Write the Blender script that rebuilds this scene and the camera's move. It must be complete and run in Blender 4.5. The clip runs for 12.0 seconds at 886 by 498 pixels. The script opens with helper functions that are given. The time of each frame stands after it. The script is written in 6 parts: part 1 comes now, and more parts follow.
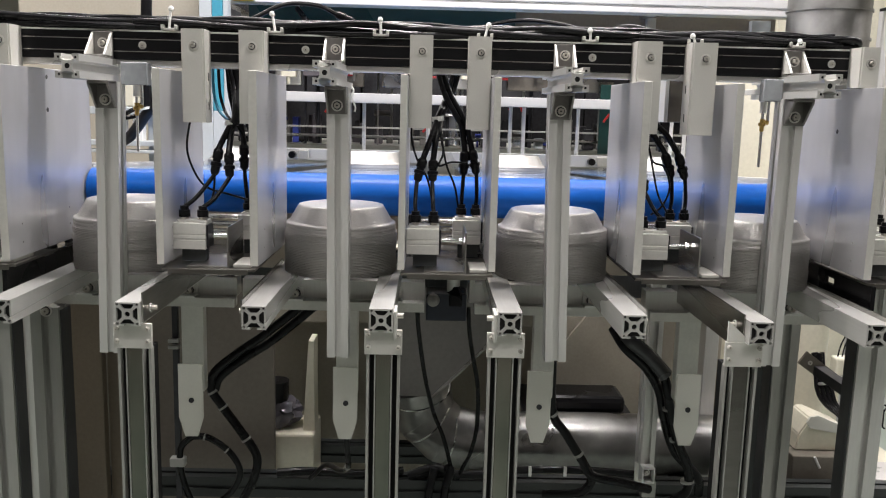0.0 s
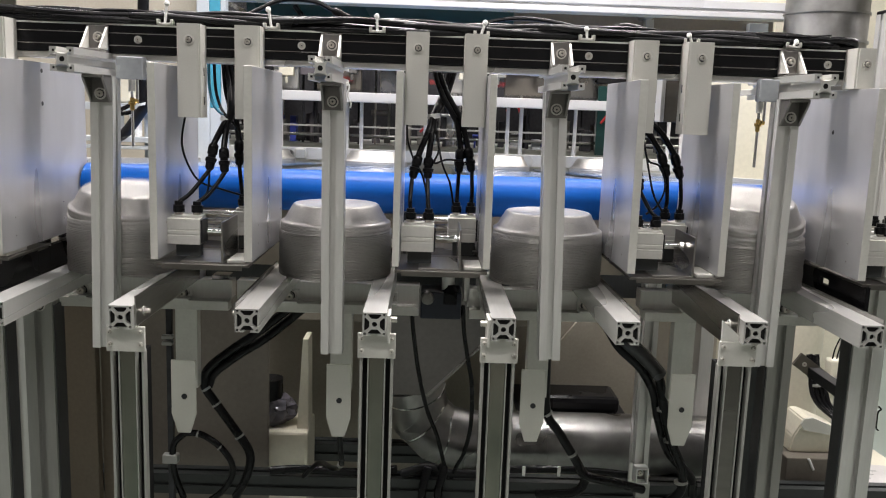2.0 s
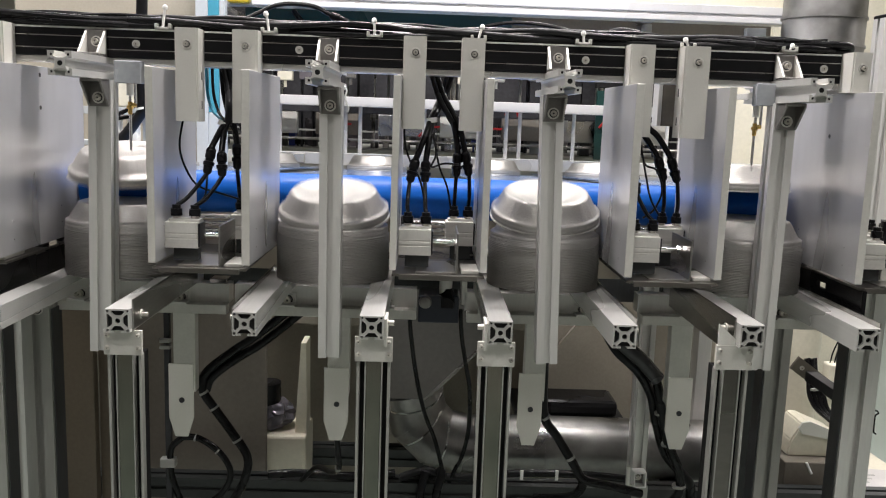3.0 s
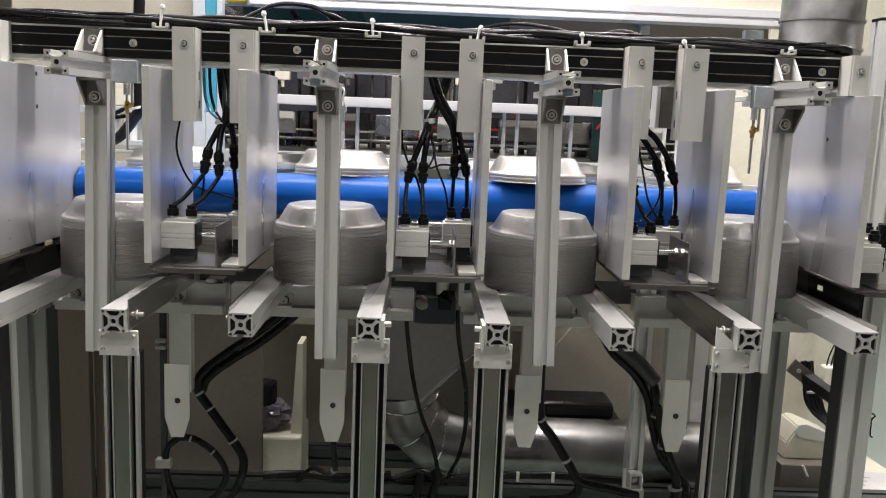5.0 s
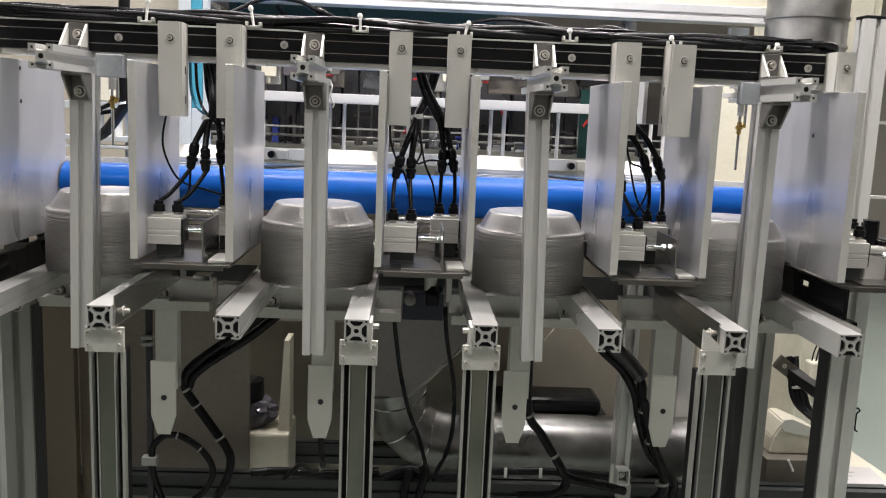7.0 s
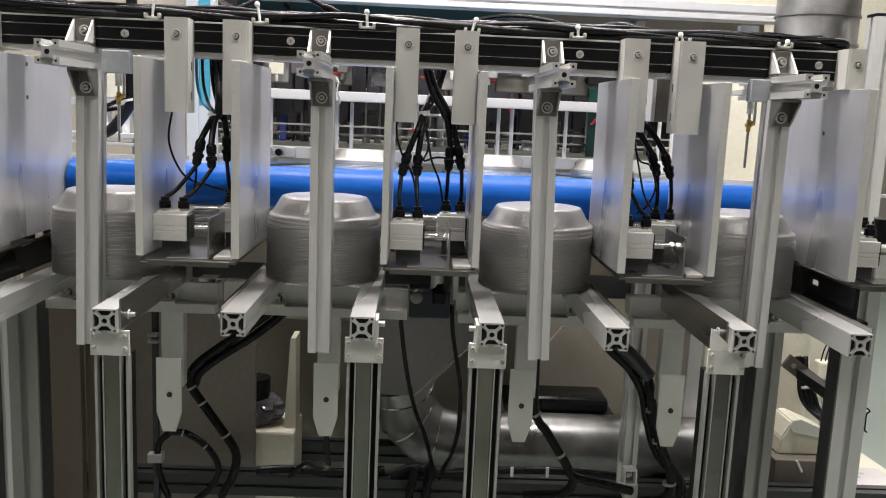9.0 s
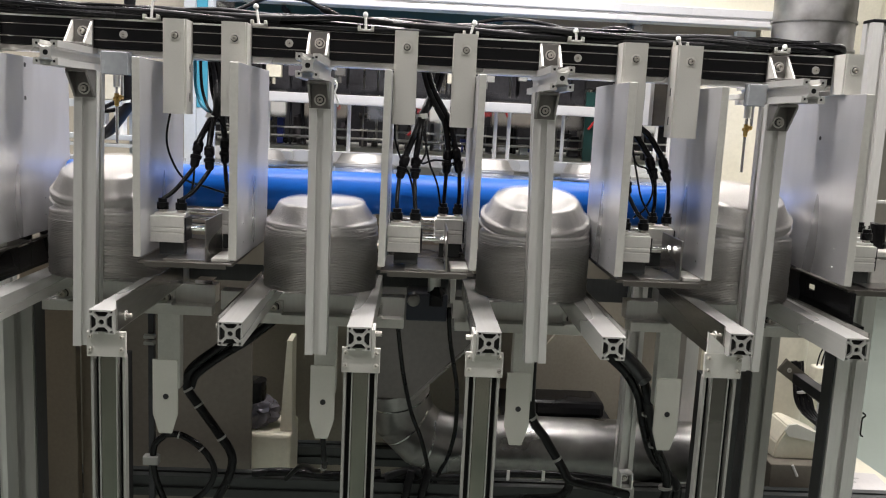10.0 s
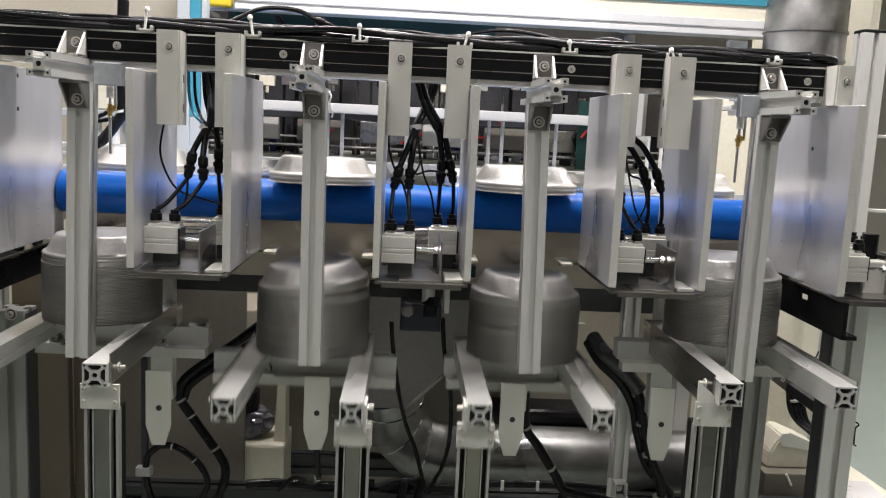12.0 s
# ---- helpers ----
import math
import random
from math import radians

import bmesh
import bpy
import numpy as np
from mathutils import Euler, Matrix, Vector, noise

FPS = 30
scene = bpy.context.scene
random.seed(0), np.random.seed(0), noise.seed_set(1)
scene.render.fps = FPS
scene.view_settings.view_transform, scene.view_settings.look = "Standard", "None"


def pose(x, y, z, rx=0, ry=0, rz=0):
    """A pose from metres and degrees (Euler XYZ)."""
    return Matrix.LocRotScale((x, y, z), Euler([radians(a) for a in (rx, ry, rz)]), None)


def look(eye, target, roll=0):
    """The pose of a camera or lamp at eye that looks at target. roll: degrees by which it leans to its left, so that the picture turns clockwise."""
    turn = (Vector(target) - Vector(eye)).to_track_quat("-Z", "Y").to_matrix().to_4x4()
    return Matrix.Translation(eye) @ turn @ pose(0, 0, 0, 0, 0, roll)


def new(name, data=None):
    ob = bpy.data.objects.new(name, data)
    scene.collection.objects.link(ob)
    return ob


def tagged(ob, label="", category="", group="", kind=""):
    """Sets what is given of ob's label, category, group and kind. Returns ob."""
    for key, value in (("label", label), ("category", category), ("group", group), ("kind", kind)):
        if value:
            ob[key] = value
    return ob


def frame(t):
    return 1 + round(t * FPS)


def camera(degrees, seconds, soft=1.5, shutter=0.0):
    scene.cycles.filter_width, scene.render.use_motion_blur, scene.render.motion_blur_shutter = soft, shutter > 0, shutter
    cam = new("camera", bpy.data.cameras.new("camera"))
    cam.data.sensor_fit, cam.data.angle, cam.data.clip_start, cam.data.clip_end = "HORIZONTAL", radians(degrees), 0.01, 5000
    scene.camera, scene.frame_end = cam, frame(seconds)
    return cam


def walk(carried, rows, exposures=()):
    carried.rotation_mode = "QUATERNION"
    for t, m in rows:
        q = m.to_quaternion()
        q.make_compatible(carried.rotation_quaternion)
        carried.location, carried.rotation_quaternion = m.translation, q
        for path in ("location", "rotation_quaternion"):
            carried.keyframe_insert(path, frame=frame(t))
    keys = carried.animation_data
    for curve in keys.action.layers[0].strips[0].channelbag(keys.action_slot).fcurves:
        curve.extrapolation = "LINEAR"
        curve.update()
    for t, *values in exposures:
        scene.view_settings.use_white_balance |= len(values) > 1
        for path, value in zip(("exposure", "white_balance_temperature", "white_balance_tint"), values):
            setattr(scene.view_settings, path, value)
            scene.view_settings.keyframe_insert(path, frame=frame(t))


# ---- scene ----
cam = camera(55.1, 12.0, soft=1.1, shutter=0.5)
PATH = [
    (0, (-0.024, -1.195, 1.225), (0.014, 0.778, 0.899), 1.5),
    (0.5, (-0.018, -1.193, 1.223), (0.017, 0.779, 0.894), 1.6),
    (1, (-0.018, -1.195, 1.22), (0.018, 0.778, 0.898), 1.7),
    (1.5, (-0.022, -1.196, 1.22), (0.019, 0.777, 0.896), 1.9),
    (2, (-0.02, -1.194, 1.219), (0.024, 0.78, 0.897), 2.0),
    (2.5, (-0.017, -1.195, 1.221), (0.025, 0.779, 0.901), 2.0),
    (3, (-0.017, -1.196, 1.218), (0.028, 0.779, 0.907), 2.0),
    (5, (-0.018, -1.193, 1.219), (0.035, 0.782, 0.909), 2.3),
    (5.5, (-0.017, -1.194, 1.217), (0.035, 0.781, 0.907), 2.2),
    (6, (-0.014, -1.192, 1.219), (0.042, 0.783, 0.907), 2.1),
    (6.5, (-0.017, -1.189, 1.217), (0.059, 0.785, 0.902), 2.2),
    (7, (-0.02, -1.192, 1.216), (0.065, 0.781, 0.902), 2.4),
    (9, (-0.018, -1.186, 1.213), (0.049, 0.787, 0.896), 2.5),
    (9.5, (-0.02, -1.187, 1.214), (0.05, 0.787, 0.898), 2.6),
    (10, (-0.02, -1.187, 1.211), (0.056, 0.788, 0.904), 2.8),
    (10.5, (-0.021, -1.185, 1.212), (0.062, 0.79, 0.907), 2.8),
    (11, (-0.021, -1.185, 1.215), (0.064, 0.79, 0.909), 2.8),
    (11.5, (-0.023, -1.186, 1.216), (0.064, 0.79, 0.919), 2.9),
    (12, (-0.022, -1.186, 1.216), (0.07, 0.791, 0.926), 2.8),
]
walk(cam, [(t, look(eye, target, roll)) for t, eye, target, roll in PATH])

# ---- light ----
world = bpy.data.worlds.new("hall_air")
world.use_nodes = True
world.node_tree.nodes["Background"].inputs[0].default_value = (0.75, 0.85, 1.0, 1)
world.node_tree.nodes["Background"].inputs[1].default_value = 0.035
scene.world = world
scene.view_settings.exposure = -0.02

# x, y, z, watts, length and width of each ceiling lamp
# front and rear pairs and the far right lamp are unseen, added as fill
LAMPS = [(-0.75, -1.25, 2.6, 11, 1.24, 0.22), (0.75, -1.25, 2.6, 11, 1.24, 0.22), (-1.9, 0.1, 2.9, 40, 0.7, 0.2), (1.9, 0.1, 2.9, 22, 0.7, 0.2),
         (0.0, 0.14, 2.9, 84, 1.4, 0.12), (-0.9, 1.62, 2.9, 24, 1.24, 0.22), (0.9, 1.62, 2.9, 24, 1.24, 0.22), (3.2, 2.4, 2.9, 95, 1.24, 0.22)]


# ---- materials ----
def material(name, base, rough=0.5, metal=0.0, vary=0.12, fine=60.0, coarse=6.0, bump=0.1, tint=None, stretch=(1, 1, 1), coat=0.0, wear=0.0, random_shade=0.0, shine=0.5, patches=0.0):
    """A surface with fine grain and larger stains in colour, gloss and relief."""
    m = bpy.data.materials.new(name)
    m.use_nodes = True
    nodes, links = m.node_tree.nodes, m.node_tree.links
    bsdf = nodes["Principled BSDF"]
    co = nodes.new("ShaderNodeTexCoord")
    mapping = nodes.new("ShaderNodeMapping")
    mapping.inputs["Scale"].default_value = stretch
    links.new(co.outputs["Object"], mapping.inputs[0])

    def grain(scale, detail):
        n = nodes.new("ShaderNodeTexNoise")
        n.inputs["Scale"].default_value, n.inputs["Detail"].default_value = scale, detail
        links.new(mapping.outputs[0], n.inputs["Vector"])
        return n.outputs["Fac"]

    small, large = grain(fine, 6), grain(coarse, 1.5)
    add = nodes.new("ShaderNodeMath")
    add.operation = "MULTIPLY_ADD"
    add.inputs[1].default_value = 0.5
    links.new(small, add.inputs[0])
    lift = nodes.new("ShaderNodeMath")
    lift.operation = "ADD"
    lift.inputs[1].default_value = 0.25
    links.new(large, lift.inputs[0])
    links.new(lift.outputs[0], add.inputs[2])
    last = add.outputs[0]
    if random_shade:
        info = nodes.new("ShaderNodeObjectInfo")
        more = nodes.new("ShaderNodeMath")
        more.operation = "MULTIPLY_ADD"
        more.inputs[1].default_value = random_shade
        links.new(info.outputs["Random"], more.inputs[0])
        links.new(last, more.inputs[2])
        last = more.outputs[0]
    ramp = nodes.new("ShaderNodeValToRGB")
    dark = tint or tuple(c * (1 - 2 * vary) for c in base)
    light = tuple(min(1, c * (1 + vary)) for c in base)
    ramp.color_ramp.elements[0].position, ramp.color_ramp.elements[0].color = 0.36, (*dark, 1)
    ramp.color_ramp.elements[1].position, ramp.color_ramp.elements[1].color = 0.62, (*light, 1)
    half = nodes.new("ShaderNodeMath")
    half.operation = "MULTIPLY"
    half.inputs[1].default_value = 0.5
    links.new(last, half.inputs[0])
    links.new(half.outputs[0], ramp.inputs[0])
    links.new(ramp.outputs[0], bsdf.inputs["Base Color"])
    if patches:
        # soft-edged lighter and darker areas in the colour imitate reflections and light
        light_patch = nodes.new("ShaderNodeTexNoise")
        light_patch.inputs["Scale"].default_value, light_patch.inputs["Detail"].default_value = 9.0, 1.0
        links.new(co.outputs["Object"], light_patch.inputs["Vector"])
        step = nodes.new("ShaderNodeMapRange")
        step.inputs["From Min"].default_value, step.inputs["From Max"].default_value = 0.46, 0.54
        step.inputs["To Min"].default_value, step.inputs["To Max"].default_value = 1 - patches, 1 + patches
        links.new(light_patch.outputs["Fac"], step.inputs["Value"])
        tone = nodes.new("ShaderNodeVectorMath")
        tone.operation = "SCALE"
        links.new(ramp.outputs[0], tone.inputs[0])
        links.new(step.outputs[0], tone.inputs["Scale"])
        links.new(tone.outputs[0], bsdf.inputs["Base Color"])
    gloss = nodes.new("ShaderNodeMapRange")
    gloss.inputs["To Min"].default_value, gloss.inputs["To Max"].default_value = max(0.03, rough - 0.1 - wear), min(1, rough + 0.12 + wear)
    gloss.inputs["From Min"].default_value, gloss.inputs["From Max"].default_value = 0.3, 0.7
    links.new(large, gloss.inputs["Value"])
    links.new(gloss.outputs[0], bsdf.inputs["Roughness"])
    bsdf.inputs["Metallic"].default_value = metal
    bsdf.inputs["Specular IOR Level"].default_value = shine
    bsdf.inputs["Coat Weight"].default_value = coat
    if bump:
        b = nodes.new("ShaderNodeBump")
        b.inputs["Strength"].default_value, b.inputs["Distance"].default_value = bump, 0.002
        links.new(small, b.inputs["Height"])
        links.new(b.outputs[0], bsdf.inputs["Normal"])
    return m


ALU = material("anodised_aluminium", (0.66, 0.655, 0.63), 0.42, 0.4, 0.06, 300, 8, 0.03, stretch=(1, 1, 0.08))
ALU_Y = material("anodised_aluminium_along", (0.68, 0.675, 0.65), 0.3, 0.55, 0.06, 300, 8, 0.03, stretch=(1, 0.06, 1))
PLATE = material("brushed_plate", (0.56, 0.56, 0.575), 0.30, 0.6, 0.04, 60, 9, 0.006, stretch=(1, 1, 0.22), wear=-0.03, patches=0.04)
CUT = material("sawn_plate_edge", (0.62, 0.61, 0.57), 0.5, 0.2, 0.06, 200, 9, 0.05)
COAT = material("grey_powder_coat", (0.56, 0.55, 0.51), 0.45, 0.0, 0.05, 500, 9, 0.06)
TAGW = material("pale_painted_sheet", (0.56, 0.56, 0.505), 0.45, 0.0, 0.025, 300, 9, 0.02)
BLACK = material("black_anodised", (0.009, 0.009, 0.010), 0.36, 0.0, 0.2, 250, 6, 0.03, stretch=(0.1, 1, 1), shine=0.12)
SLOT = material("slot_shade_black", (0.02, 0.02, 0.02), 0.6, 0.0, 0.2, 90, 6, 0.0)
FOIL = material("aluminium_foil", (0.45, 0.44, 0.42), 0.40, 0.9, 0.06, 260, 20, 0.28, random_shade=0.06, stretch=(1, 1, 3))
BELT = material("blue_belt", (0.002, 0.078, 0.36), 0.36, 0.0, 0.14, 260, 5, 0.05, stretch=(0.3, 1, 1), shine=0.2)
STEEL = material("brushed_stainless", (0.42, 0.41, 0.39), 0.28, 1.0, 0.12, 220, 7, 0.04, stretch=(1, 0.1, 1))
CHROME = material("polished_steel", (0.75, 0.75, 0.75), 0.14, 1.0, 0.04, 90, 8, 0.02)
BOLT = material("zinc_bolt", (0.60, 0.575, 0.52), 0.32, 0.5, 0.15, 300, 40, 0.05)
RUBBER = material("black_rubber", (0.009, 0.009, 0.010), 0.26, 0.0, 0.25, 150, 10, 0.05, shine=0.2)
BLUETUBE = material("teal_tube", (0.02, 0.16, 0.25), 0.35, 0.0, 0.1, 150, 10, 0.0)
TIEW = material("white_nylon", (0.8, 0.8, 0.78), 0.4, 0.0, 0.05, 200, 20, 0.02)
CYL = material("clear_anodised_body", (0.66, 0.65, 0.61), 0.45, 0.25, 0.07, 200, 20, 0.03)
GALV = material("galvanised_duct", (0.34, 0.335, 0.325), 0.36, 0.95, 0.22, 40, 9, 0.05, wear=0.06)
BEIGE = material("cream_machine_paint", (0.36, 0.33, 0.27), 0.45, 0.0, 0.09, 180, 2.5, 0.05)
CREAM = material("cream_plastic", (0.70, 0.665, 0.54), 0.4, 0.0, 0.07, 120, 5, 0.04)
BROWN = material("brown_painted_panel", (0.15, 0.12, 0.085), 0.5, 0.0, 0.15, 150, 3, 0.05)
GREYP = material("pale_grey_machine_paint", (0.42, 0.45, 0.47), 0.38, 0.0, 0.06, 160, 2, 0.03)
TEAL = material("teal_machine_paint", (0.005, 0.040, 0.046), 0.3, 0.0, 0.15, 120, 2, 0.03)
CYAN = material("cyan_paint", (0.045, 0.25, 0.35), 0.4, 0.0, 0.08, 120, 3, 0.03)
DARK = material("dark_steel", (0.05, 0.05, 0.055), 0.4, 0.7, 0.3, 60, 5, 0.08)
RED = material("red_lacquer", (0.55, 0.03, 0.03), 0.35, 0.0, 0.1, 120, 6, 0.02)
YELLOW = material("yellow_lacquer", (0.72, 0.5, 0.03), 0.4, 0.0, 0.1, 120, 6, 0.02)
BRASS = material("brass", (0.62, 0.42, 0.14), 0.28, 1.0, 0.12, 120, 9, 0.03)
FILMW = material("clear_grey_bag", (0.16, 0.155, 0.18), 0.16, 0.3, 0.3, 60, 20, 0.5)
FLOOR = material("green_floor_coating", (0.28, 0.322, 0.29), 0.34, 0.0, 0.03, 40, 2.5, 0.02, wear=-0.02)
WALL = material("hall_wall_paint", (0.50, 0.48, 0.42), 0.7, 0.0, 0.06, 40, 0.8, 0.04)
CEIL = material("hall_ceiling_paint", (0.45, 0.45, 0.44), 0.8, 0.0, 0.06, 30, 0.8, 0.04)


def glow_material(name, color, strength):
    m = bpy.data.materials.new(name)
    m.use_nodes = True
    nodes, links = m.node_tree.nodes, m.node_tree.links
    e = nodes.new("ShaderNodeEmission")
    e.inputs[0].default_value, e.inputs[1].default_value = (*color, 1), strength
    links.new(e.outputs[0], nodes["Material Output"].inputs[0])
    return m


TUBE = glow_material("lit_lamp_cover", (1.0, 0.98, 0.95), 6.0)
SCREEN = material("dull_grey_sheet", (0.125, 0.12, 0.11), 0.5, 0.0, 0.12, 120, 3, 0.04)
# greenish dark blotches in this colour imitate reflections on the band
POLISHED = material("polished_reflection_band", (0.27, 0.25, 0.215), 0.13, 1.0, 0.2, 14, 5, 0.01, tint=(0.12, 0.13, 0.11), stretch=(1, 1, 0.7))
CAST = material("dull_cast_metal", (0.22, 0.21, 0.20), 0.4, 0.7, 0.12, 200, 30, 0.08)
SHADY = material("olive_and_shaded_cream_paint", (0.17, 0.152, 0.125), 0.5, 0.0, 0.12, 120, 3, 0.04)
BLUEP = material("blue_motor_paint", (0.03, 0.05, 0.28), 0.4, 0.0, 0.1, 120, 6, 0.02)
# near-black: shade put into hollows as colour, and dark press parts
DEEP = material("hollow_shade_and_black_parts", (0.018, 0.018, 0.018), 0.8, 0.0, 0.2, 90, 6, 0.0, shine=0.1)
GREEN = material("dark_green_sheet", (0.008, 0.05, 0.045), 0.4, 0.0, 0.15, 120, 3, 0.03)
WHITEP = material("white_crown_profile_paint", (0.62, 0.62, 0.62), 0.35, 0.0, 0.04, 160, 3, 0.02)
BASE = material("grey_green_base_paint", (0.026, 0.030, 0.030), 0.45, 0.0, 0.2, 120, 4, 0.04)
BRIGHT = material("bright_white_lacquer", (0.86, 0.86, 0.86), 0.25, 0.15, 0.04, 160, 3, 0.02)
# dark grey for the unseen south wall, to cut bounced light
BACKW = material("unseen_wall_grey", (0.20, 0.19, 0.18), 0.7, 0.0, 0.08, 40, 0.8, 0.04)

# ---- building helpers ----
ORIGIN = {}


def thing(name, at, label, category, group="", kind=""):
    """An Empty at the base of a thing; its parts are given in the place's coordinates."""
    e = new(name)
    e.empty_display_size = 0.02
    e.location = at
    ORIGIN[e.name] = Vector(at)
    return tagged(e, label, category, group, kind)


def root_of(ob):
    while ob.parent:
        ob = ob.parent
    return ob


def part(name, bm, mat, parent=None, label="", smooth=False, keep=False):
    """Links a bmesh as one mesh object under a thing or a part."""
    shift = Vector((0, 0, 0)) if parent is None else ORIGIN[root_of(parent).name]
    if shift.length and not keep:
        bmesh.ops.translate(bm, verts=bm.verts, vec=-shift)
    bmesh.ops.recalc_face_normals(bm, faces=bm.faces)
    me = bpy.data.meshes.new(name)
    bm.to_mesh(me)
    bm.free()
    for m in mat if isinstance(mat, (list, tuple)) else (mat,):
        me.materials.append(m)
    if smooth:
        me.shade_smooth()
        me.set_sharp_from_angle(angle=radians(35))
    ob = new(name, me)
    ob.parent = parent
    if label:
        ob["label"] = label
    return ob


def single(name, bm, mat, at, label, category, group="", kind="", smooth=False):
    """A thing of one mesh, with its origin at its base."""
    bmesh.ops.translate(bm, verts=bm.verts, vec=-Vector(at))
    ob = part(name, bm, mat, None, "", smooth)
    ob.location = at
    return tagged(ob, label, category, group, kind)


def box(bm, x0, x1, y0, y1, z0, z1, bevel=0.0, slot=0):
    verts = [bm.verts.new((x, y, z)) for x in (x0, x1) for y in (y0, y1) for z in (z0, z1)]
    faces = [bm.faces.new([verts[i] for i in q]) for q in ((0, 1, 3, 2), (4, 6, 7, 5), (0, 4, 5, 1), (2, 3, 7, 6), (0, 2, 6, 4), (1, 5, 7, 3))]
    for f in faces:
        f.material_index = slot
    if bevel:
        edges = list({e for f in faces for e in f.edges})
        bmesh.ops.bevel(bm, geom=edges, offset=bevel, segments=2, profile=0.5, affect="EDGES", material=-1)
    return bm


def boxes(*rows, bevel=0.0):
    bm = bmesh.new()
    for r in rows:
        box(bm, *r, bevel=bevel)
    return bm


def prism(bm, pts, a, b, m=None, slot=0):
    """A polygon in x, y drawn out from z = a to b, then moved by m."""
    m = m or Matrix()
    low = [bm.verts.new(m @ Vector((x, y, a))) for x, y in pts]
    top = [bm.verts.new(m @ Vector((x, y, b))) for x, y in pts]
    n = len(pts)
    faces = [bm.faces.new(low[::-1]), bm.faces.new(top)]
    faces += [bm.faces.new((low[i], low[(i + 1) % n], top[(i + 1) % n], top[i])) for i in range(n)]
    for f in faces:
        f.material_index = slot
    return faces


def ring(bm, r0, r1, a, b, n=16, m=None, slot=0):
    """A tube round z between two radii."""
    m = m or Matrix()
    loops = []
    for r, z in ((r0, a), (r1, a), (r1, b), (r0, b)):
        loops.append([bm.verts.new(m @ Vector((r * math.cos(2 * math.pi * i / n), r * math.sin(2 * math.pi * i / n), z))) for i in range(n)])
    for k in range(4):
        p, q = loops[k], loops[(k + 1) % 4]
        for i in range(n):
            bm.faces.new((p[i], p[(i + 1) % n], q[(i + 1) % n], q[i])).material_index = slot


def rod(bm, r, a, b, n=16, m=None, slot=0):
    pts = [(r * math.cos(2 * math.pi * i / n), r * math.sin(2 * math.pi * i / n)) for i in range(n)]
    return prism(bm, pts, a, b, m, slot)


def between(p, q):
    """The pose that lays local z along the way from p to q."""
    way = Vector(q) - Vector(p)
    return Matrix.Translation(p) @ way.to_track_quat("Z", "Y").to_matrix().to_4x4(), way.length


def bar(bm, p, q, r, n=12, slot=0):
    m, d = between(p, q)
    rod(bm, r, 0, d, n, m, slot)
    return bm


def smooth_line(pts, steps=6):
    p = [Vector(q) for q in pts]
    p = [2 * p[0] - p[1]] + p + [2 * p[-1] - p[-2]]
    out = []
    for i in range(1, len(p) - 2):
        for k in range(steps):
            t = k / steps
            a, b, c, d = p[i - 1:i + 3]
            out.append(0.5 * (2 * b + (c - a) * t + (2 * a - 5 * b + 4 * c - d) * t * t + (3 * b - a - 3 * c + d) * t ** 3))
    return out + [p[-2]]


def sweep(bm, pts, r, n=12, steps=6, slot=0):
    """A round hose along a smooth line."""
    line = smooth_line(pts, steps) if steps > 1 else [Vector(q) for q in pts]
    loops, side = [], None
    for i, c in enumerate(line):
        way = (line[min(i + 1, len(line) - 1)] - line[max(i - 1, 0)]).normalized()
        if side is None:
            side = way.orthogonal().normalized()
        side = (side - way * side.dot(way)).normalized()
        up = way.cross(side)
        loops.append([bm.verts.new(c + r * (math.cos(2 * math.pi * k / n) * side + math.sin(2 * math.pi * k / n) * up)) for k in range(n)])
    for p, q in zip(loops, loops[1:]):
        for k in range(n):
            bm.faces.new((p[k], p[(k + 1) % n], q[(k + 1) % n], q[k])).material_index = slot
    for end in (loops[0][::-1], loops[-1]):
        bm.faces.new(end).material_index = slot
    return bm


FACE_Y = Matrix.Rotation(radians(-90), 4, "X")     # local z to the world's +y, local y to the world's -z
FACE_X = Matrix.Rotation(radians(90), 4, "Y")      # local z to the world's +x


def tube_section(loops, length, m):
    """Draws a section of one outline and its holes out along local z; both ends are closed between the loops."""
    bm = bmesh.new()
    ends = ([], [])
    for pts in loops:
        low = [bm.verts.new(m @ Vector((x, y, 0))) for x, y in pts]
        top = [bm.verts.new(m @ Vector((x, y, length))) for x, y in pts]
        n = len(pts)
        for i in range(n):
            bm.faces.new((low[i], low[(i + 1) % n], top[(i + 1) % n], top[i]))
        for k, row in enumerate((low, top)):
            ends[k].extend(bm.edges.get((row[i], row[(i + 1) % n])) for i in range(n))
    for edges in ends:
        bmesh.ops.triangle_fill(bm, use_beauty=True, use_dissolve=False, edges=edges)
    return bm


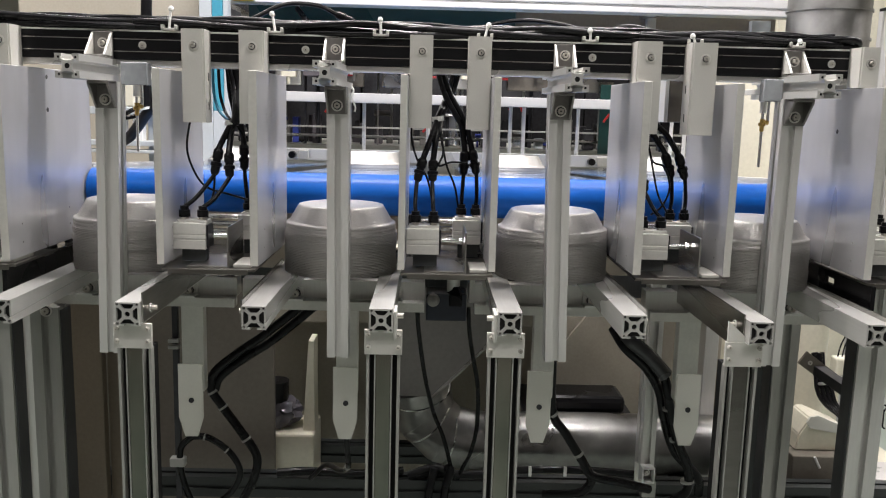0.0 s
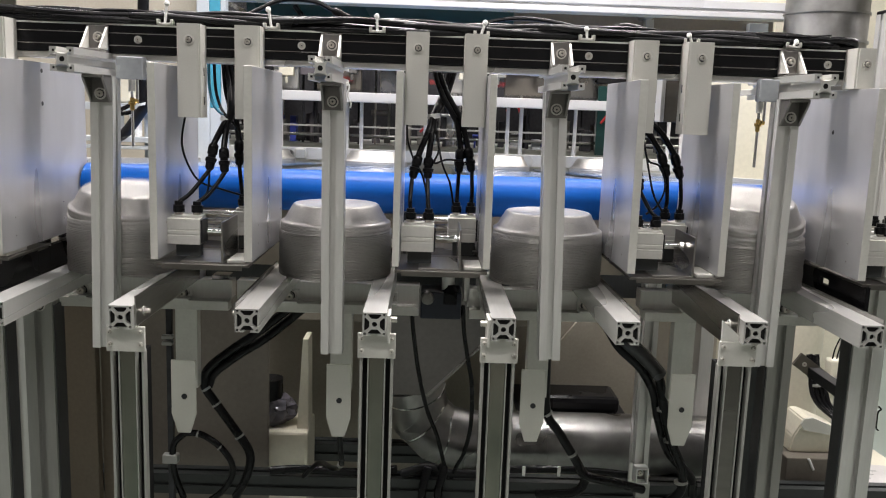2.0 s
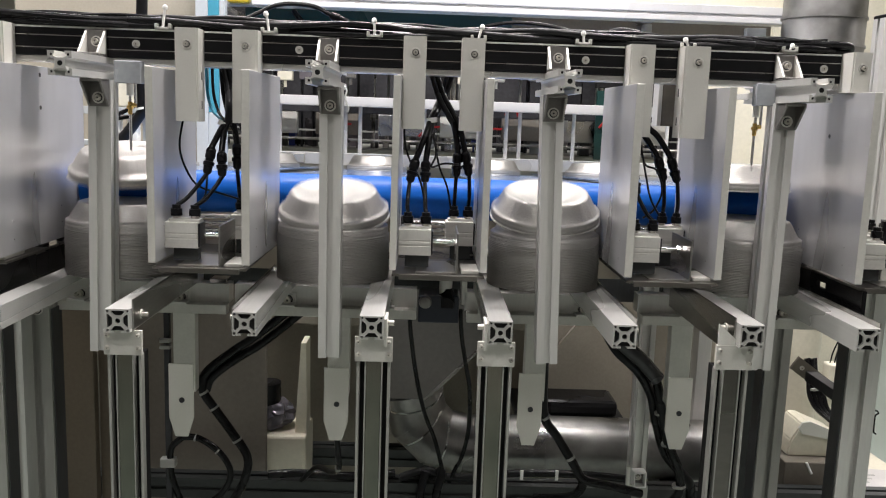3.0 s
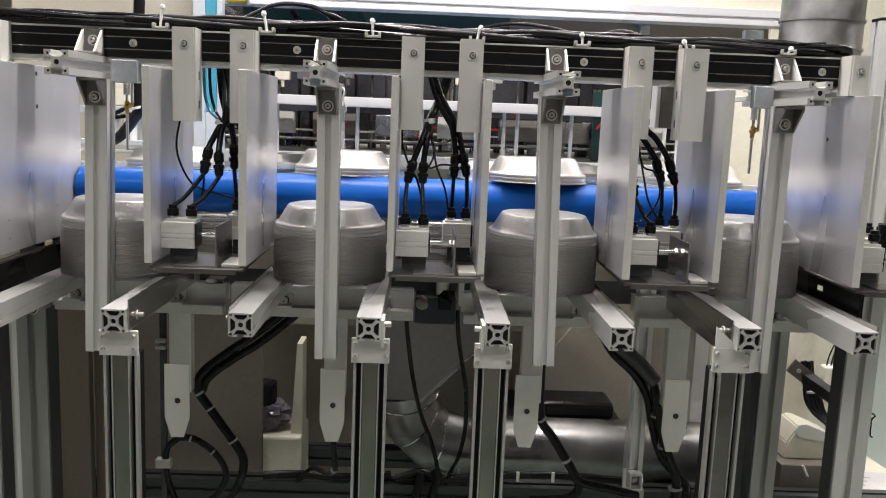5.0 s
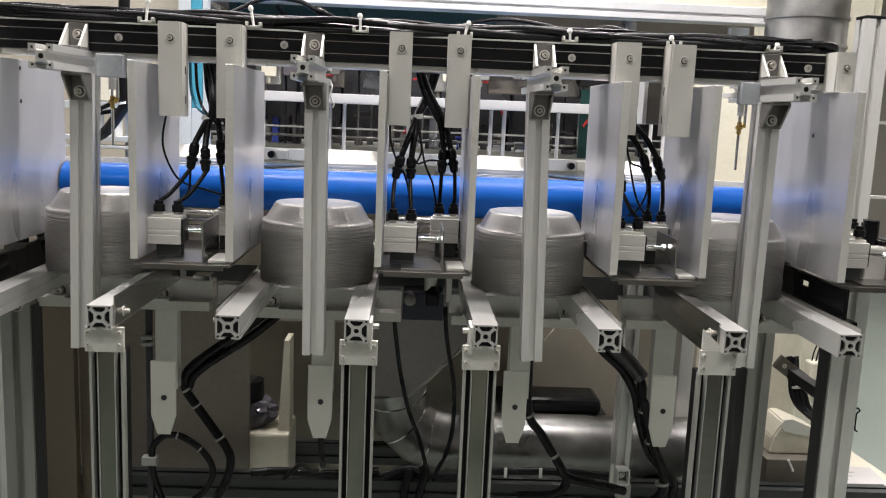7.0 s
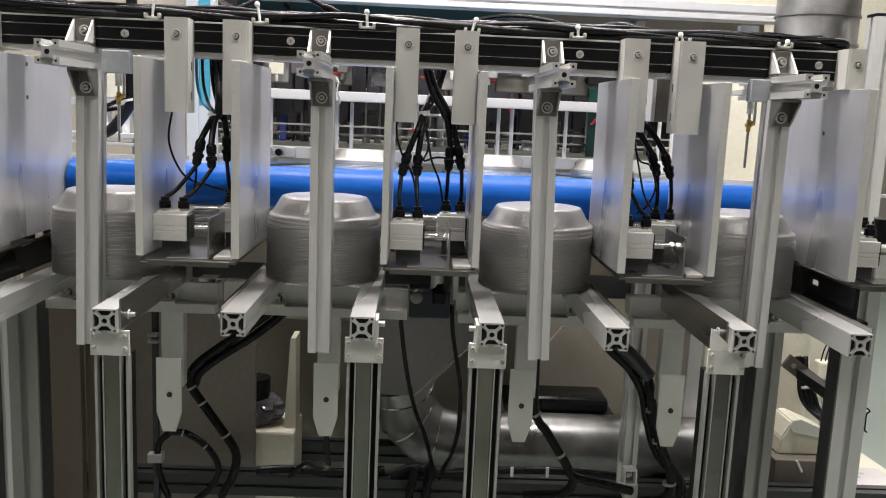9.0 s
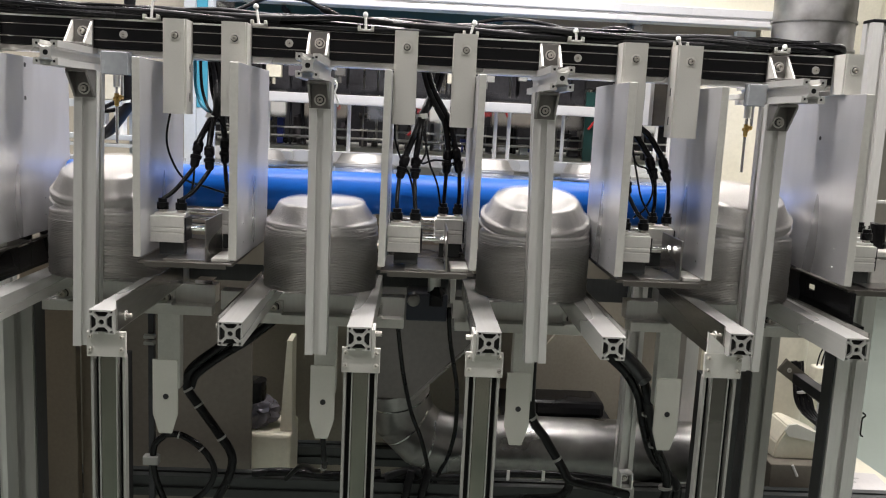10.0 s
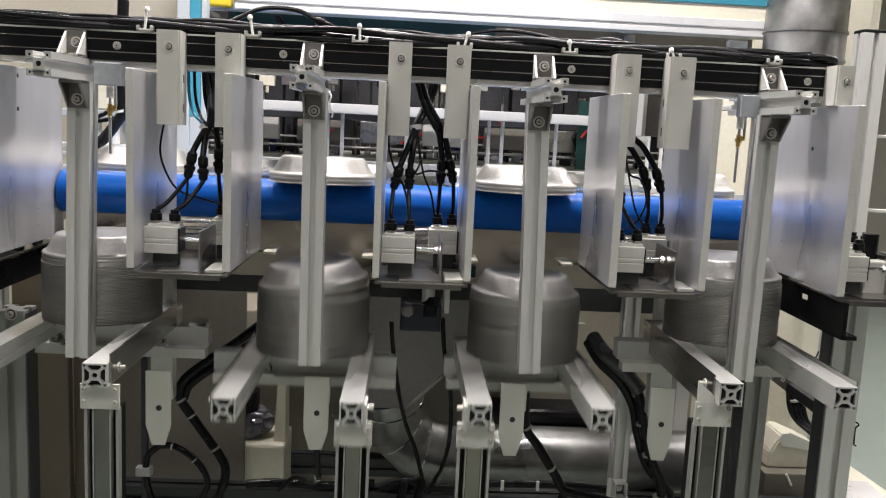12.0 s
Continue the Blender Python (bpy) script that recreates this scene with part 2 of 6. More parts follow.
def profile(length, m, closed="", s=0.03, slot_w=0.0082, wall=0.0021, c0=0.355, c1=0.455):
    """A T-slot aluminium section of side s, drawn out along local z and moved by m. closed: sides (+x, -x, +y, -y as r l t b) with no slot."""
    h, g = s / 2, slot_w / 2
    w = max(0.27 * s, g + 0.0008)
    cavity = [(-w, wall), (-w, wall + 0.07 * s), (-0.13 * s, 0.285 * s), (0.13 * s, 0.285 * s), (w, wall + 0.07 * s), (w, wall)]
    outer, holes = [], []
    for side, (ux, uy), (nx, ny) in (("b", (1, 0), (0, -1)), ("r", (0, 1), (1, 0)), ("t", (-1, 0), (0, 1)), ("l", (0, -1), (-1, 0))):
        def put(u, v):
            return (ux * u + nx * (h - v), uy * u + ny * (h - v))
        outer.append(put(-h, 0))
        if side in closed:
            holes.append([put(u, v) for u, v in cavity])
        else:
            outer += [put(u, v) for u, v in [(-g, 0), (-g, wall)] + cavity + [(g, wall), (g, 0)]]
    c0, c1 = c0 * s, c1 * s
    for sx in (-1, 1):
        for sy in (-1, 1):
            holes.append([(sx * c0, sy * c0), (sx * c1, sy * c0), (sx * c1, sy * c1), (sx * c0, sy * c1)])
    holes.append([(0.115 * s * math.cos(k * math.pi / 6), 0.115 * s * math.sin(k * math.pi / 6)) for k in range(12)])
    return tube_section([outer] + holes, length, m)


def slab_profile(length, m, w, d, slots=(0.0,), slot_w=0.0082, depth=0.006, both=True):
    """A solid-looking section w by d along local z, with T-slots at the given offsets in its -y face (and its sides)."""
    bm = bmesh.new()
    pts = []

    def edge(ax, ay, bx, by, nx, ny, offs):
        length_e = math.hypot(bx - ax, by - ay)
        ux, uy = (bx - ax) / length_e, (by - ay) / length_e
        pts.append((ax, ay))
        for o in offs:
            mid = length_e / 2 + o
            for along, inn in ((-slot_w / 2, 0), (-slot_w / 2, 0.002), (-slot_w, 0.003), (-slot_w / 2, depth), (slot_w / 2, depth), (slot_w, 0.003), (slot_w / 2, 0.002), (slot_w / 2, 0)):
                pts.append((ax + ux * (mid + along) - nx * inn, ay + uy * (mid + along) - ny * inn))

    hw, hd = w / 2, d / 2
    edge(-hw, -hd, hw, -hd, 0, -1, slots)
    edge(hw, -hd, hw, hd, 1, 0, (0.0,) if both else ())
    edge(hw, hd, -hw, hd, 0, 1, slots if both else ())
    edge(-hw, hd, -hw, -hd, -1, 0, (0.0,) if both else ())
    prism(bm, pts, 0, length, m)
    return bm


MAUVE = material("mauve_grey_machine_paint", (0.085, 0.076, 0.084), 0.45, 0.1, 0.12, 60, 3, 0.04)
DSTEEL = material("dark_brushed_stainless", (0.20, 0.19, 0.175), 0.3, 1.0, 0.15, 120, 7, 0.03, stretch=(0.2, 1, 1))
# blue made paler to paint the sheen of a grazing view
LANEB = material("blue_belt_with_pale_sheen", (0.10, 0.20, 0.44), 0.14, 0.0, 0.14, 120, 5, 0.05, stretch=(0.3, 1, 1), coat=0.5)
TIEG = material("grey_nylon", (0.34, 0.34, 0.32), 0.4, 0.0, 0.05, 200, 20, 0.02)
# dark grey for strips and sheets that stand in for shade
FLANK = material("dark_grey_shade_sheet", (0.062, 0.064, 0.066), 0.4, 0.3, 0.15, 200, 12, 0.03, stretch=(1, 1, 0.1))
PAPER = material("white_paper", (0.55, 0.53, 0.52), 0.6, 0.0, 0.05, 120, 14, 0.03)
WASHER = material("pale_zinc_washer", (0.66, 0.65, 0.61), 0.32, 0.35, 0.05, 300, 40, 0.03)
LEGP = material("matt_leg_profile", (0.38, 0.38, 0.355), 0.45, 0.3, 0.06, 300, 8, 0.03, stretch=(1, 1, 0.08))
STAINLESS = material("dull_stainless_sheet", (0.50, 0.455, 0.39), 0.32, 1.0, 0.16, 30, 11, 0.22, stretch=(0.6, 1, 1), wear=0.04)
SMOKE = material("smoky_plastic", (0.34, 0.36, 0.38), 0.18, 0.0, 0.1, 120, 14, 0.02)
SLEEVE = material("grey_black_sleeve", (0.055, 0.055, 0.058), 0.22, 0.2, 0.2, 60, 14, 0.1)
NAVY = material("dark_navy_housing", (0.012, 0.016, 0.028), 0.35, 0.0, 0.2, 120, 8, 0.03)
BOLTS = (BOLT, WASHER, DARK)


def bolt_mesh(m, r=0.0055, h=0.006, washer=0.0075):
    """A socket-head bolt with its washer, its axis along local z."""
    bm = bmesh.new()
    ring(bm, r * 1.02, r * 1.02 + (washer - r * 1.02) * 0.75, 0, 0.0012, 20, m, 1)
    k = 0.74 if washer >= 0.007 else 1.0
    ring(bm, r * k * 0.34, r * k, 0.0, h, 18, m)
    # socket floor coloured dark for the shade in its recess
    rod(bm, r * k * 0.34, 0.0, h * 0.55, 6, m, 2)
    if k < 1:
        ring(bm, r * k, r * 1.02, 0, 0.0007, 18, m, 2)      # dark ring paints the shaded gap round the head
    return bm


TO_CAMERA = Matrix.Rotation(radians(90), 4, "X")   # local z to the world's -y


def bolt(parent, x, y, z, r=0.0055, turn=TO_CAMERA, h=0.006, washer=0.0075):
    return part("bolt", bolt_mesh(Matrix.Translation((x, y, z)) @ turn, r, h, washer), BOLTS, parent, "", True)


# ---- hall ----
HX, HY0, HY1, HZ = 5.5, -3.2, 7.5, 3.6


def hall():
    single("floor", boxes((-HX, HX, HY0, HY1, -0.1, 0.0)), FLOOR, (0, 0, 0), "smooth pale green coated factory floor", "floor", kind="structure")
    single("ceiling", boxes((-HX, HX, HY0, HY1, HZ, HZ + 0.1)), CEIL, (0, 0, HZ), "plain pale factory ceiling", "ceiling", kind="structure")
    # the south wall is unseen, added behind the camera to limit bounce
    for name, r in (("wall_south", (-HX, HX, HY0 - 0.15, HY0, 0, HZ)), ("wall_north", (-HX, HX, HY1, HY1 + 0.15, 0, HZ)),
                    ("wall_west", (-HX - 0.15, -HX, HY0, HY1, 0, HZ)), ("wall_east", (HX, HX + 0.15, HY0, HY1, 0, HZ))):
        single(name, boxes(r), BACKW if name == "wall_south" else WALL, (0, 0, 0), "plain painted hall wall", "wall", kind="structure")


def batten_light(x, y, z, watts, length, width):
    e = thing("batten_light", (x, y, z), "unseen white ceiling batten lamp, lit", "lamp", "hall lamps")
    h, w = length / 2, width / 2
    part("housing", boxes((x - h - 0.03, x + h + 0.03, y - w - 0.02, y + w + 0.02, z + 0.03, z + 0.09), bevel=0.008), GREYP, e)
    part("diffuser", boxes((x - h, x + h, y - w, y + w, z, z + 0.028), bevel=0.01), TUBE, e, "glowing white cover")
    for dx in (-0.7 * h, 0.7 * h):
        part("hanging_wire", bar(bmesh.new(), (x + dx, y, z + 0.088), (x + dx, y, HZ), 0.004, 6), BOLT, e)
    lamp = bpy.data.lights.new("batten_lamp", "AREA")
    lamp.shape, lamp.size, lamp.size_y, lamp.energy, lamp.color = "RECTANGLE", length, width, watts, (1.0, 0.94, 0.925)
    ob = new("batten_lamp", lamp)
    ob.matrix_world = look((x, y, z - 0.01), (x, y, 0))


# ---- the top beam and what hangs on it ----
BEAM_Y, BEAM_Z0, BEAM_Z1 = 0.005, 1.281, 1.3205
BOUNDS = (-0.632, -0.316, 0.002, 0.318, 0.634)


def top_beam():
    e = thing("top_beam", (0, BEAM_Y + 0.02, BEAM_Z0), "black anodised slotted aluminium beam with bright edges", "beam")
    x0, x1, y0, y1 = -0.80, 0.562, BEAM_Y, BEAM_Y + 0.04
    bm = bmesh.new()
    zs = (BEAM_Z0, BEAM_Z0 + 0.0085, BEAM_Z0 + 0.0105, BEAM_Z1 - 0.0125, BEAM_Z1 - 0.0105, BEAM_Z1 - 0.0015)
    box(bm, x0, x1, y0 + 0.0015, y1, zs[0], zs[5])
    for a, b in ((zs[0], zs[1]), (zs[2], zs[3]), (zs[4], zs[5])):
        box(bm, x0, x1, y0, y0 + 0.0025, a, b, bevel=0.0004)
    part("beam_body", bm, BLACK, e, "black slotted face")
    part("top_edge", boxes((x0, x1, y0 - 0.0008, y1, zs[5] - 0.0009, BEAM_Z1), bevel=0.0004), CUT, e, "bright bare top edge")
    # thin bright strips stand for the highlights on the slot edges
    for z in (zs[2], zs[3]):
        part("slot_edge", boxes((x0, x1, y0 - 0.0004, y0 + 0.001, z - 0.0006, z + 0.0006)), STEEL, e, "bright strip for a slot edge's highlight")
    part("tray_lip", boxes((x0, x1, y0 + 0.006, y0 + 0.0395, BEAM_Z0 - 0.0085, BEAM_Z0 - 0.0004), bevel=0.0006), ALU_Y, e, "pale strip under the beam")
    for x in (-0.197, 0.199, 0.533, -0.42):
        bolt(e, x, y0, 1.300, 0.003, h=0.003, washer=0.0062)


def hanger(x, w, low=1.198):
    e = thing("hanger_bracket", (x, -0.012, low), "grey powder-coated box bracket bolted to the black beam", "bracket", "hanger brackets")
    h = w / 2
    bm = bmesh.new()
    prism(bm, ((x - h, -0.030), (x + h, -0.030), (x + h, 0.0045), (x + h - 0.003, 0.0045), (x + h - 0.003, -0.027), (x - h + 0.003, -0.027), (x - h + 0.003, 0.0045), (x - h, 0.0045)), low, 1.3215)
    bmesh.ops.bevel(bm, geom=[ed for ed in bm.edges if abs(ed.verts[0].co.z - ed.verts[1].co.z) > 0.05 and ed.verts[0].co.y < -0.029], offset=0.0022, segments=2, affect="EDGES")
    box(bm, x - h + 0.003, x + h - 0.003, -0.027, 0.0045, low, low + 0.003)
    part("bracket_body", bm, COAT, e)
    for s in (-1, 1):
        for z in (low + 0.017, low + 0.056) if low < 1.25 else ():
            # black patch on the solid side paints the slot's shade
            part("side_slot", boxes((x + s * h - 0.0003, x + s * h + 0.0003, -0.0125, -0.0085, z, z + 0.011)), SLOT, e, "black patch for a shaded side slot")
    bolt(e, x + 0.001, -0.030, 1.3000, 0.0045, h=0.006, washer=0.0078)


def guide_post(i, x, tilt):
    """The upright profile in front of a stack, hung from a stub that the beam carries."""
    sx = (-0.473, -0.156, 0.159, 0.477)[i]
    e = thing("hanging_guide_post", (sx, -0.015, 0.873), "silver slotted aluminium upright hung from a stub arm", "post", "guide posts")
    m = Matrix.Translation((sx, -0.118, 1.2655)) @ FACE_Y
    # near-black inserts put the end holes' shade into colour
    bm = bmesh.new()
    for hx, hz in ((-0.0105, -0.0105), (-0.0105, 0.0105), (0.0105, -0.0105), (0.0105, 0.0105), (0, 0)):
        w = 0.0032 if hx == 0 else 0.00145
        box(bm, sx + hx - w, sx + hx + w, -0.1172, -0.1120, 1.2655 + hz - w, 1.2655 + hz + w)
    part("hole_plug", bm, DEEP, e, "near-black inserts for the shade in the arm's end holes")
    part("stub_arm", profile(0.225, m, "", 0.03, 0.0128, 0.004, 0.30, 0.40), ALU_Y, e, "short slotted arm with open end")
    turn = Matrix.Translation((x + (tilt if tilt else 0) / 2, -0.015, 1.2495)) @ Matrix.Rotation(math.atan(tilt / 0.37), 4, "Y") @ Matrix.Translation((0, 0, -0.3765))
    part("upright", slab_profile(0.3765, turn, 0.030, 0.030), ALU, e)
    top = x + tilt / 2
    # die-cast angle above the stub, on the beam
    bm = bmesh.new()
    box(bm, sx - 0.014, sx + 0.014, -0.0005, 0.0045, 1.2812, 1.3170, bevel=0.0008)
    box(bm, sx - 0.014, sx + 0.014, -0.030, -0.0005, 1.2812, 1.2850, bevel=0.0008)
    part("upper_angle", bm, CAST, e, "cast angle on the beam")
    for s in (-1, 1):
        bm = bmesh.new()
        prism(bm, ((0, 0), (-0.029, 0), (-0.029, 0.004), (-0.001, 0.034), (0, 0.034)), 0, 0.0028,
              Matrix.Translation((sx + s * 0.0126 - 0.0014, 0, 1.2815)) @ Matrix(((0, 0, 1, 0), (1, 0, 0, 0), (0, 1, 0, 0), (0, 0, 0, 1))))
        part("angle_cheek", bm, CUT, e, "pale side cheek")
    bolt(e, sx + 0.001, -0.0005, 1.3015, 0.0052, h=0.0085, washer=0.0078)
    # angle below the stub, on the upright
    bm = bmesh.new()
    box(bm, top - 0.014, top + 0.014, -0.0345, -0.0302, 1.2140, 1.2500, bevel=0.0008)
    box(bm, top - 0.014, top + 0.014, -0.0600, -0.0345, 1.2462, 1.2502, bevel=0.0008)
    for s in (-1, 1):
        prism(bm, ((0, 0), (-0.027, 0), (-0.027, -0.004), (-0.001, -0.034), (0, -0.034)), 0, 0.0028,
              Matrix.Translation((top + s * 0.0126 - 0.0014, -0.0335, 1.2485)) @ Matrix(((0, 0, 1, 0), (1, 0, 0, 0), (0, 1, 0, 0), (0, 0, 0, 1))))
    part("lower_angle", bm, CAST, e, "cast angle under the stub")
    bolt(e, top, -0.0345, 1.2255, 0.0056, h=0.005, washer=0.0086)


def side_plate(x0, x1, y0=-0.086, y1=0.118, toe=0.0, holes=()):
    bm = bmesh.new()
    box(bm, x0, x1, y0, y1, 1.0125, 1.267, bevel=0.0008)
    for v in bm.verts:
        v.co.x += toe * (v.co.y - y0)
    for f in bm.faces:
        f.material_index = 1 if abs(f.normal.x) < 0.5 else 0
    bm.normal_update()
    for f in bm.faces:
        f.material_index = 1 if abs(f.normal.x) < 0.5 else 0
    e = thing("side_plate", ((x0 + x1) / 2, 0, 1.0125), "upright brushed aluminium guide plate with pale sawn edge", "plate", "guide plates")
    part("plate", bm, (PLATE, CUT), e)
    for y, z in holes:
        x = x1 if x0 < 0 else x0 + toe * (y - y0)
        # black disc on the solid plate paints the hole's shade
        part("hole", bar(bmesh.new(), (x - 0.0004, y, z), (x + 0.0004, y, z), 0.0032, 14), SLOT, e, "small black disc for a shaded hole")
    inward = x0 < 0
    for y, z in ((-0.048, 1.057), (-0.048, 1.032), (0.105, 1.062), (0.105, 1.037)):
        x = (x1 if inward else x0) + toe * (y - y0)
        part("rivet", bar(bmesh.new(), (x - 0.0005, y, z), (x + 0.0005, y, z), 0.0011, 10), CHROME, e, "tiny bright rivet", True)


def cylinder_unit(x0, x1, y, z0=1.0262, z1=1.0625, reach=0.0, clamp=0.0):
    """A compact air cylinder with ribbed body, end caps, two fittings and its rod."""
    e = thing("air_cylinder", ((x0 + x1) / 2, y, z0), "small silver compact air cylinder with black fittings", "cylinder", "air cylinders")
    d = 0.034
    bm = bmesh.new()
    h = z1 - z0
    for a, b in ((0.0, 0.37), (0.39, 0.55), (0.565, 1.0)):
        box(bm, x0, x1 - 0.004, y, y + d, z0 + a * h + 0.0003, z0 + b * h - 0.0003, bevel=0.0008)
    box(bm, x0 + 0.001, x1 - 0.005, y + 0.001, y + d - 0.001, z0 + 0.001, z1 - 0.001)
    part("cylinder_body", bm, CYL, e)
    part("end_cap", boxes((x1 - 0.004, x1 - 0.0015, y + 0.0015, y + d - 0.0015, z0 + 0.002, z1 - 0.002), bevel=0.001), DARK, e, "dark end cap")
    part("top_block", boxes((x0 + 0.003, x1 - 0.004, y + 0.010, y + d - 0.004, z1 - 0.0005, z1 + 0.0032), bevel=0.001), CYL, e, "pale port block")
    bm = bmesh.new()
    zc = (z0 + z1) / 2
    bar(bm, (x1 - 0.001, y + d / 2, zc), (x1 + reach, y + d / 2, zc), 0.003, 12)
    bar(bm, (x1 + reach - 0.006, y + d / 2, zc), (x1 + reach - 0.002, y + d / 2, zc), 0.0055, 6)
    part("piston_rod", bm, CHROME, e, "bright piston rod", True)
    for x in (x0 + 0.012, x1 - 0.012):
        bm = bmesh.new()
        bar(bm, (x, y + d / 2, z1 + 0.007), (x, y + d / 2, z1 + 0.0165), 0.0078, 14)
        bar(bm, (x, y + d / 2, z1 + 0.016), (x, y + d / 2, z1 + 0.022), 0.0058, 14)
        fit = part("push_in_fitting", bm, RUBBER, e, "black push-in fitting", True)
        part("hex_base", bar(bmesh.new(), (x, y + d / 2, z1 + 0.0035), (x, y + d / 2, z1 + 0.0085), 0.0054, 6), BOLT, fit, "metal hexagon")
    return [(x, y + d / 2, z1 + 0.020) for x in (x0 + 0.012, x1 - 0.012)]


def turned(p, q, rings, r, n=14):
    """A body of revolution from p to q; rings give the way along and the radius as shares."""
    m, d = between(p, q)
    bm = bmesh.new()
    loops = [[bm.verts.new(m @ Vector((r * b * math.cos(2 * math.pi * i / n), r * b * math.sin(2 * math.pi * i / n), a * d))) for i in range(n)] for a, b in rings]
    for u, v in zip(loops, loops[1:]):
        for i in range(n):
            bm.faces.new((u[i], u[(i + 1) % n], v[(i + 1) % n], v[i]))
    bm.faces.new(loops[0][::-1])
    bm.faces.new(loops[-1])
    return bm


def hose_set(name, lines, r, label, mat=RUBBER, sleeves=(), ties=(), tie_mat=TIEW, thin=()):
    at = Vector(lines[0][-1])
    e = thing(name, at, label, "hose", "air hoses")
    for pts in lines:
        part("hose", sweep(bmesh.new(), pts, r, 12), mat, e, "", True)
    for pts in thin:
        part("lead", sweep(bmesh.new(), pts, 0.0029, 12), mat, e, "", True)
    for p, q, rr in sleeves:
        part("connector", turned(p, q, ((0, 0.6), (0.08, 0.95), (0.16, 1.0), (0.40, 1.0), (0.43, 0.8), (0.52, 0.8), (0.55, 1.12), (0.68, 1.12), (0.70, 0.92), (0.92, 0.86), (1, 0.6)), rr), RUBBER, e, "black inline connector", True)
    for p, q, rr in ties:
        part("cable_tie", bar(bmesh.new(), p, q, rr, 12), tie_mat, e, "pale cable tie", True)


def bound_unit(k, cx):
    """Between two lanes: base sheet, a folded stop, two cylinders and their hoses."""
    inner = 1 <= k <= 3
    e = thing("base_sheet", (cx, 0.04, 1.003), "folded dark stainless base sheet between two guide plates", "sheet", "base sheets")
    bm = boxes((cx - 0.061, cx + 0.063, -0.078, 0.17, 1.0030, 1.0065), bevel=0.0006)
    part("sheet", bm, DSTEEL, e)
    part("front_fold", boxes((cx - 0.052, cx + 0.054, -0.080, -0.0775, 0.9990, 1.0062), bevel=0.0006), DSTEEL, e)
    # added strips whose cream colour paints light on the sheet's rear
    for a, b in ((cx - 0.0895, cx - 0.0705), (cx + 0.0745, cx + 0.0935)) if inner else ():
        part("pale_ledge", boxes((a, b, 0.135, 0.20, 1.0028, 1.0064), (a + 0.004, b - 0.004, 0.17, 0.198, 0.9962, 1.0028), bevel=0.0005), CREAM, e, "cream strip for the lit rear of the base sheet")
    for a, b in ((cx - 0.0705, cx - 0.0612), (cx + 0.0632, cx + 0.0745)) if inner else ():
        part("ledge_tie", boxes((a, b, 0.15, 0.168, 1.0032, 1.0060)), DSTEEL, e)
    fx = cx + 0.026
    bm = bmesh.new()
    box(bm, fx - 0.0012, fx + 0.0012, -0.072, 0.020, 1.0066, 1.0620, bevel=0.0005)
    box(bm, fx - 0.055, fx - 0.0014, -0.072, 0.020, 1.0067, 1.0090, bevel=0.0005)
    part("folded_stop", bm, STEEL, e, "upright folded stop sheet")
    part("spacer_block", boxes((cx + 0.032, cx + 0.056, -0.068, -0.010, 1.0067, 1.0115), bevel=0.001), CYL, e, "pale spacer block")
    a = cylinder_unit(cx - 0.0545, cx - 0.0055, -0.045, reach=0.030)
    dx = -0.002 if k == 3 else 0.0
    b = cylinder_unit(cx + 0.0120 + dx, cx + 0.0575 + dx, 0.052, reach=0.0)
    for r in ((cx - 0.045, cx - 0.012, -0.035, -0.02, 1.0091, 1.0263), (cx + 0.02, cx + 0.05, 0.058, 0.08, 1.0066, 1.0263)):
        part("support", boxes(r), BASE, e)
    # slim back block with chrome slides
    for i in range(3):
        part("slide_rod", bar(bmesh.new(), (cx - 0.050, 0.115, 1.030 + 0.011 * i), (cx + 0.050, 0.115, 1.030 + 0.011 * i), 0.0035, 10), CHROME, e, "bright slide rod", True)
    for sx in (-0.054, 0.054):
        part("slide_block", boxes((cx + sx - 0.004, cx + sx + 0.004, 0.105, 0.125, 1.0066, 1.062), bevel=0.0008), DARK, e)
    if not inner:
        return
    # each hose: its upper way, the ends of its connector, a bend below it
    if k == 1:
        tie = ((-0.3055, 0.030, 1.198), (-0.3085, 0.030, 1.192), 0.0085)
        ways = (((-0.317, 0.062, 1.287), (-0.309, 0.060, 1.247), (-0.302, 0.035, 1.207), (-0.3095, 0.02, 1.186), (-0.317, 0.002, 1.163), (-0.323, -0.004, 1.126), (-0.338, -0.016, 1.106)),
                ((-0.311, 0.064, 1.287), (-0.303, 0.062, 1.247), (-0.299, 0.037, 1.207), (-0.3035, 0.02, 1.186), (-0.304, 0.004, 1.157), (-0.302, -0.002, 1.123), (-0.314, -0.014, 1.100)),
                ((-0.305, 0.066, 1.287), (-0.298, 0.064, 1.247), (-0.296, 0.042, 1.212), (-0.296, 0.045, 1.195), (-0.293, 0.05, 1.167), (-0.293, 0.052, 1.130), (-0.293, 0.060, 1.100)),
                ((-0.301, 0.068, 1.287), (-0.293, 0.066, 1.247), (-0.290, 0.044, 1.212), (-0.286, 0.050, 1.195), (-0.279, 0.056, 1.165), (-0.277, 0.058, 1.130), (-0.272, 0.064, 1.100)))
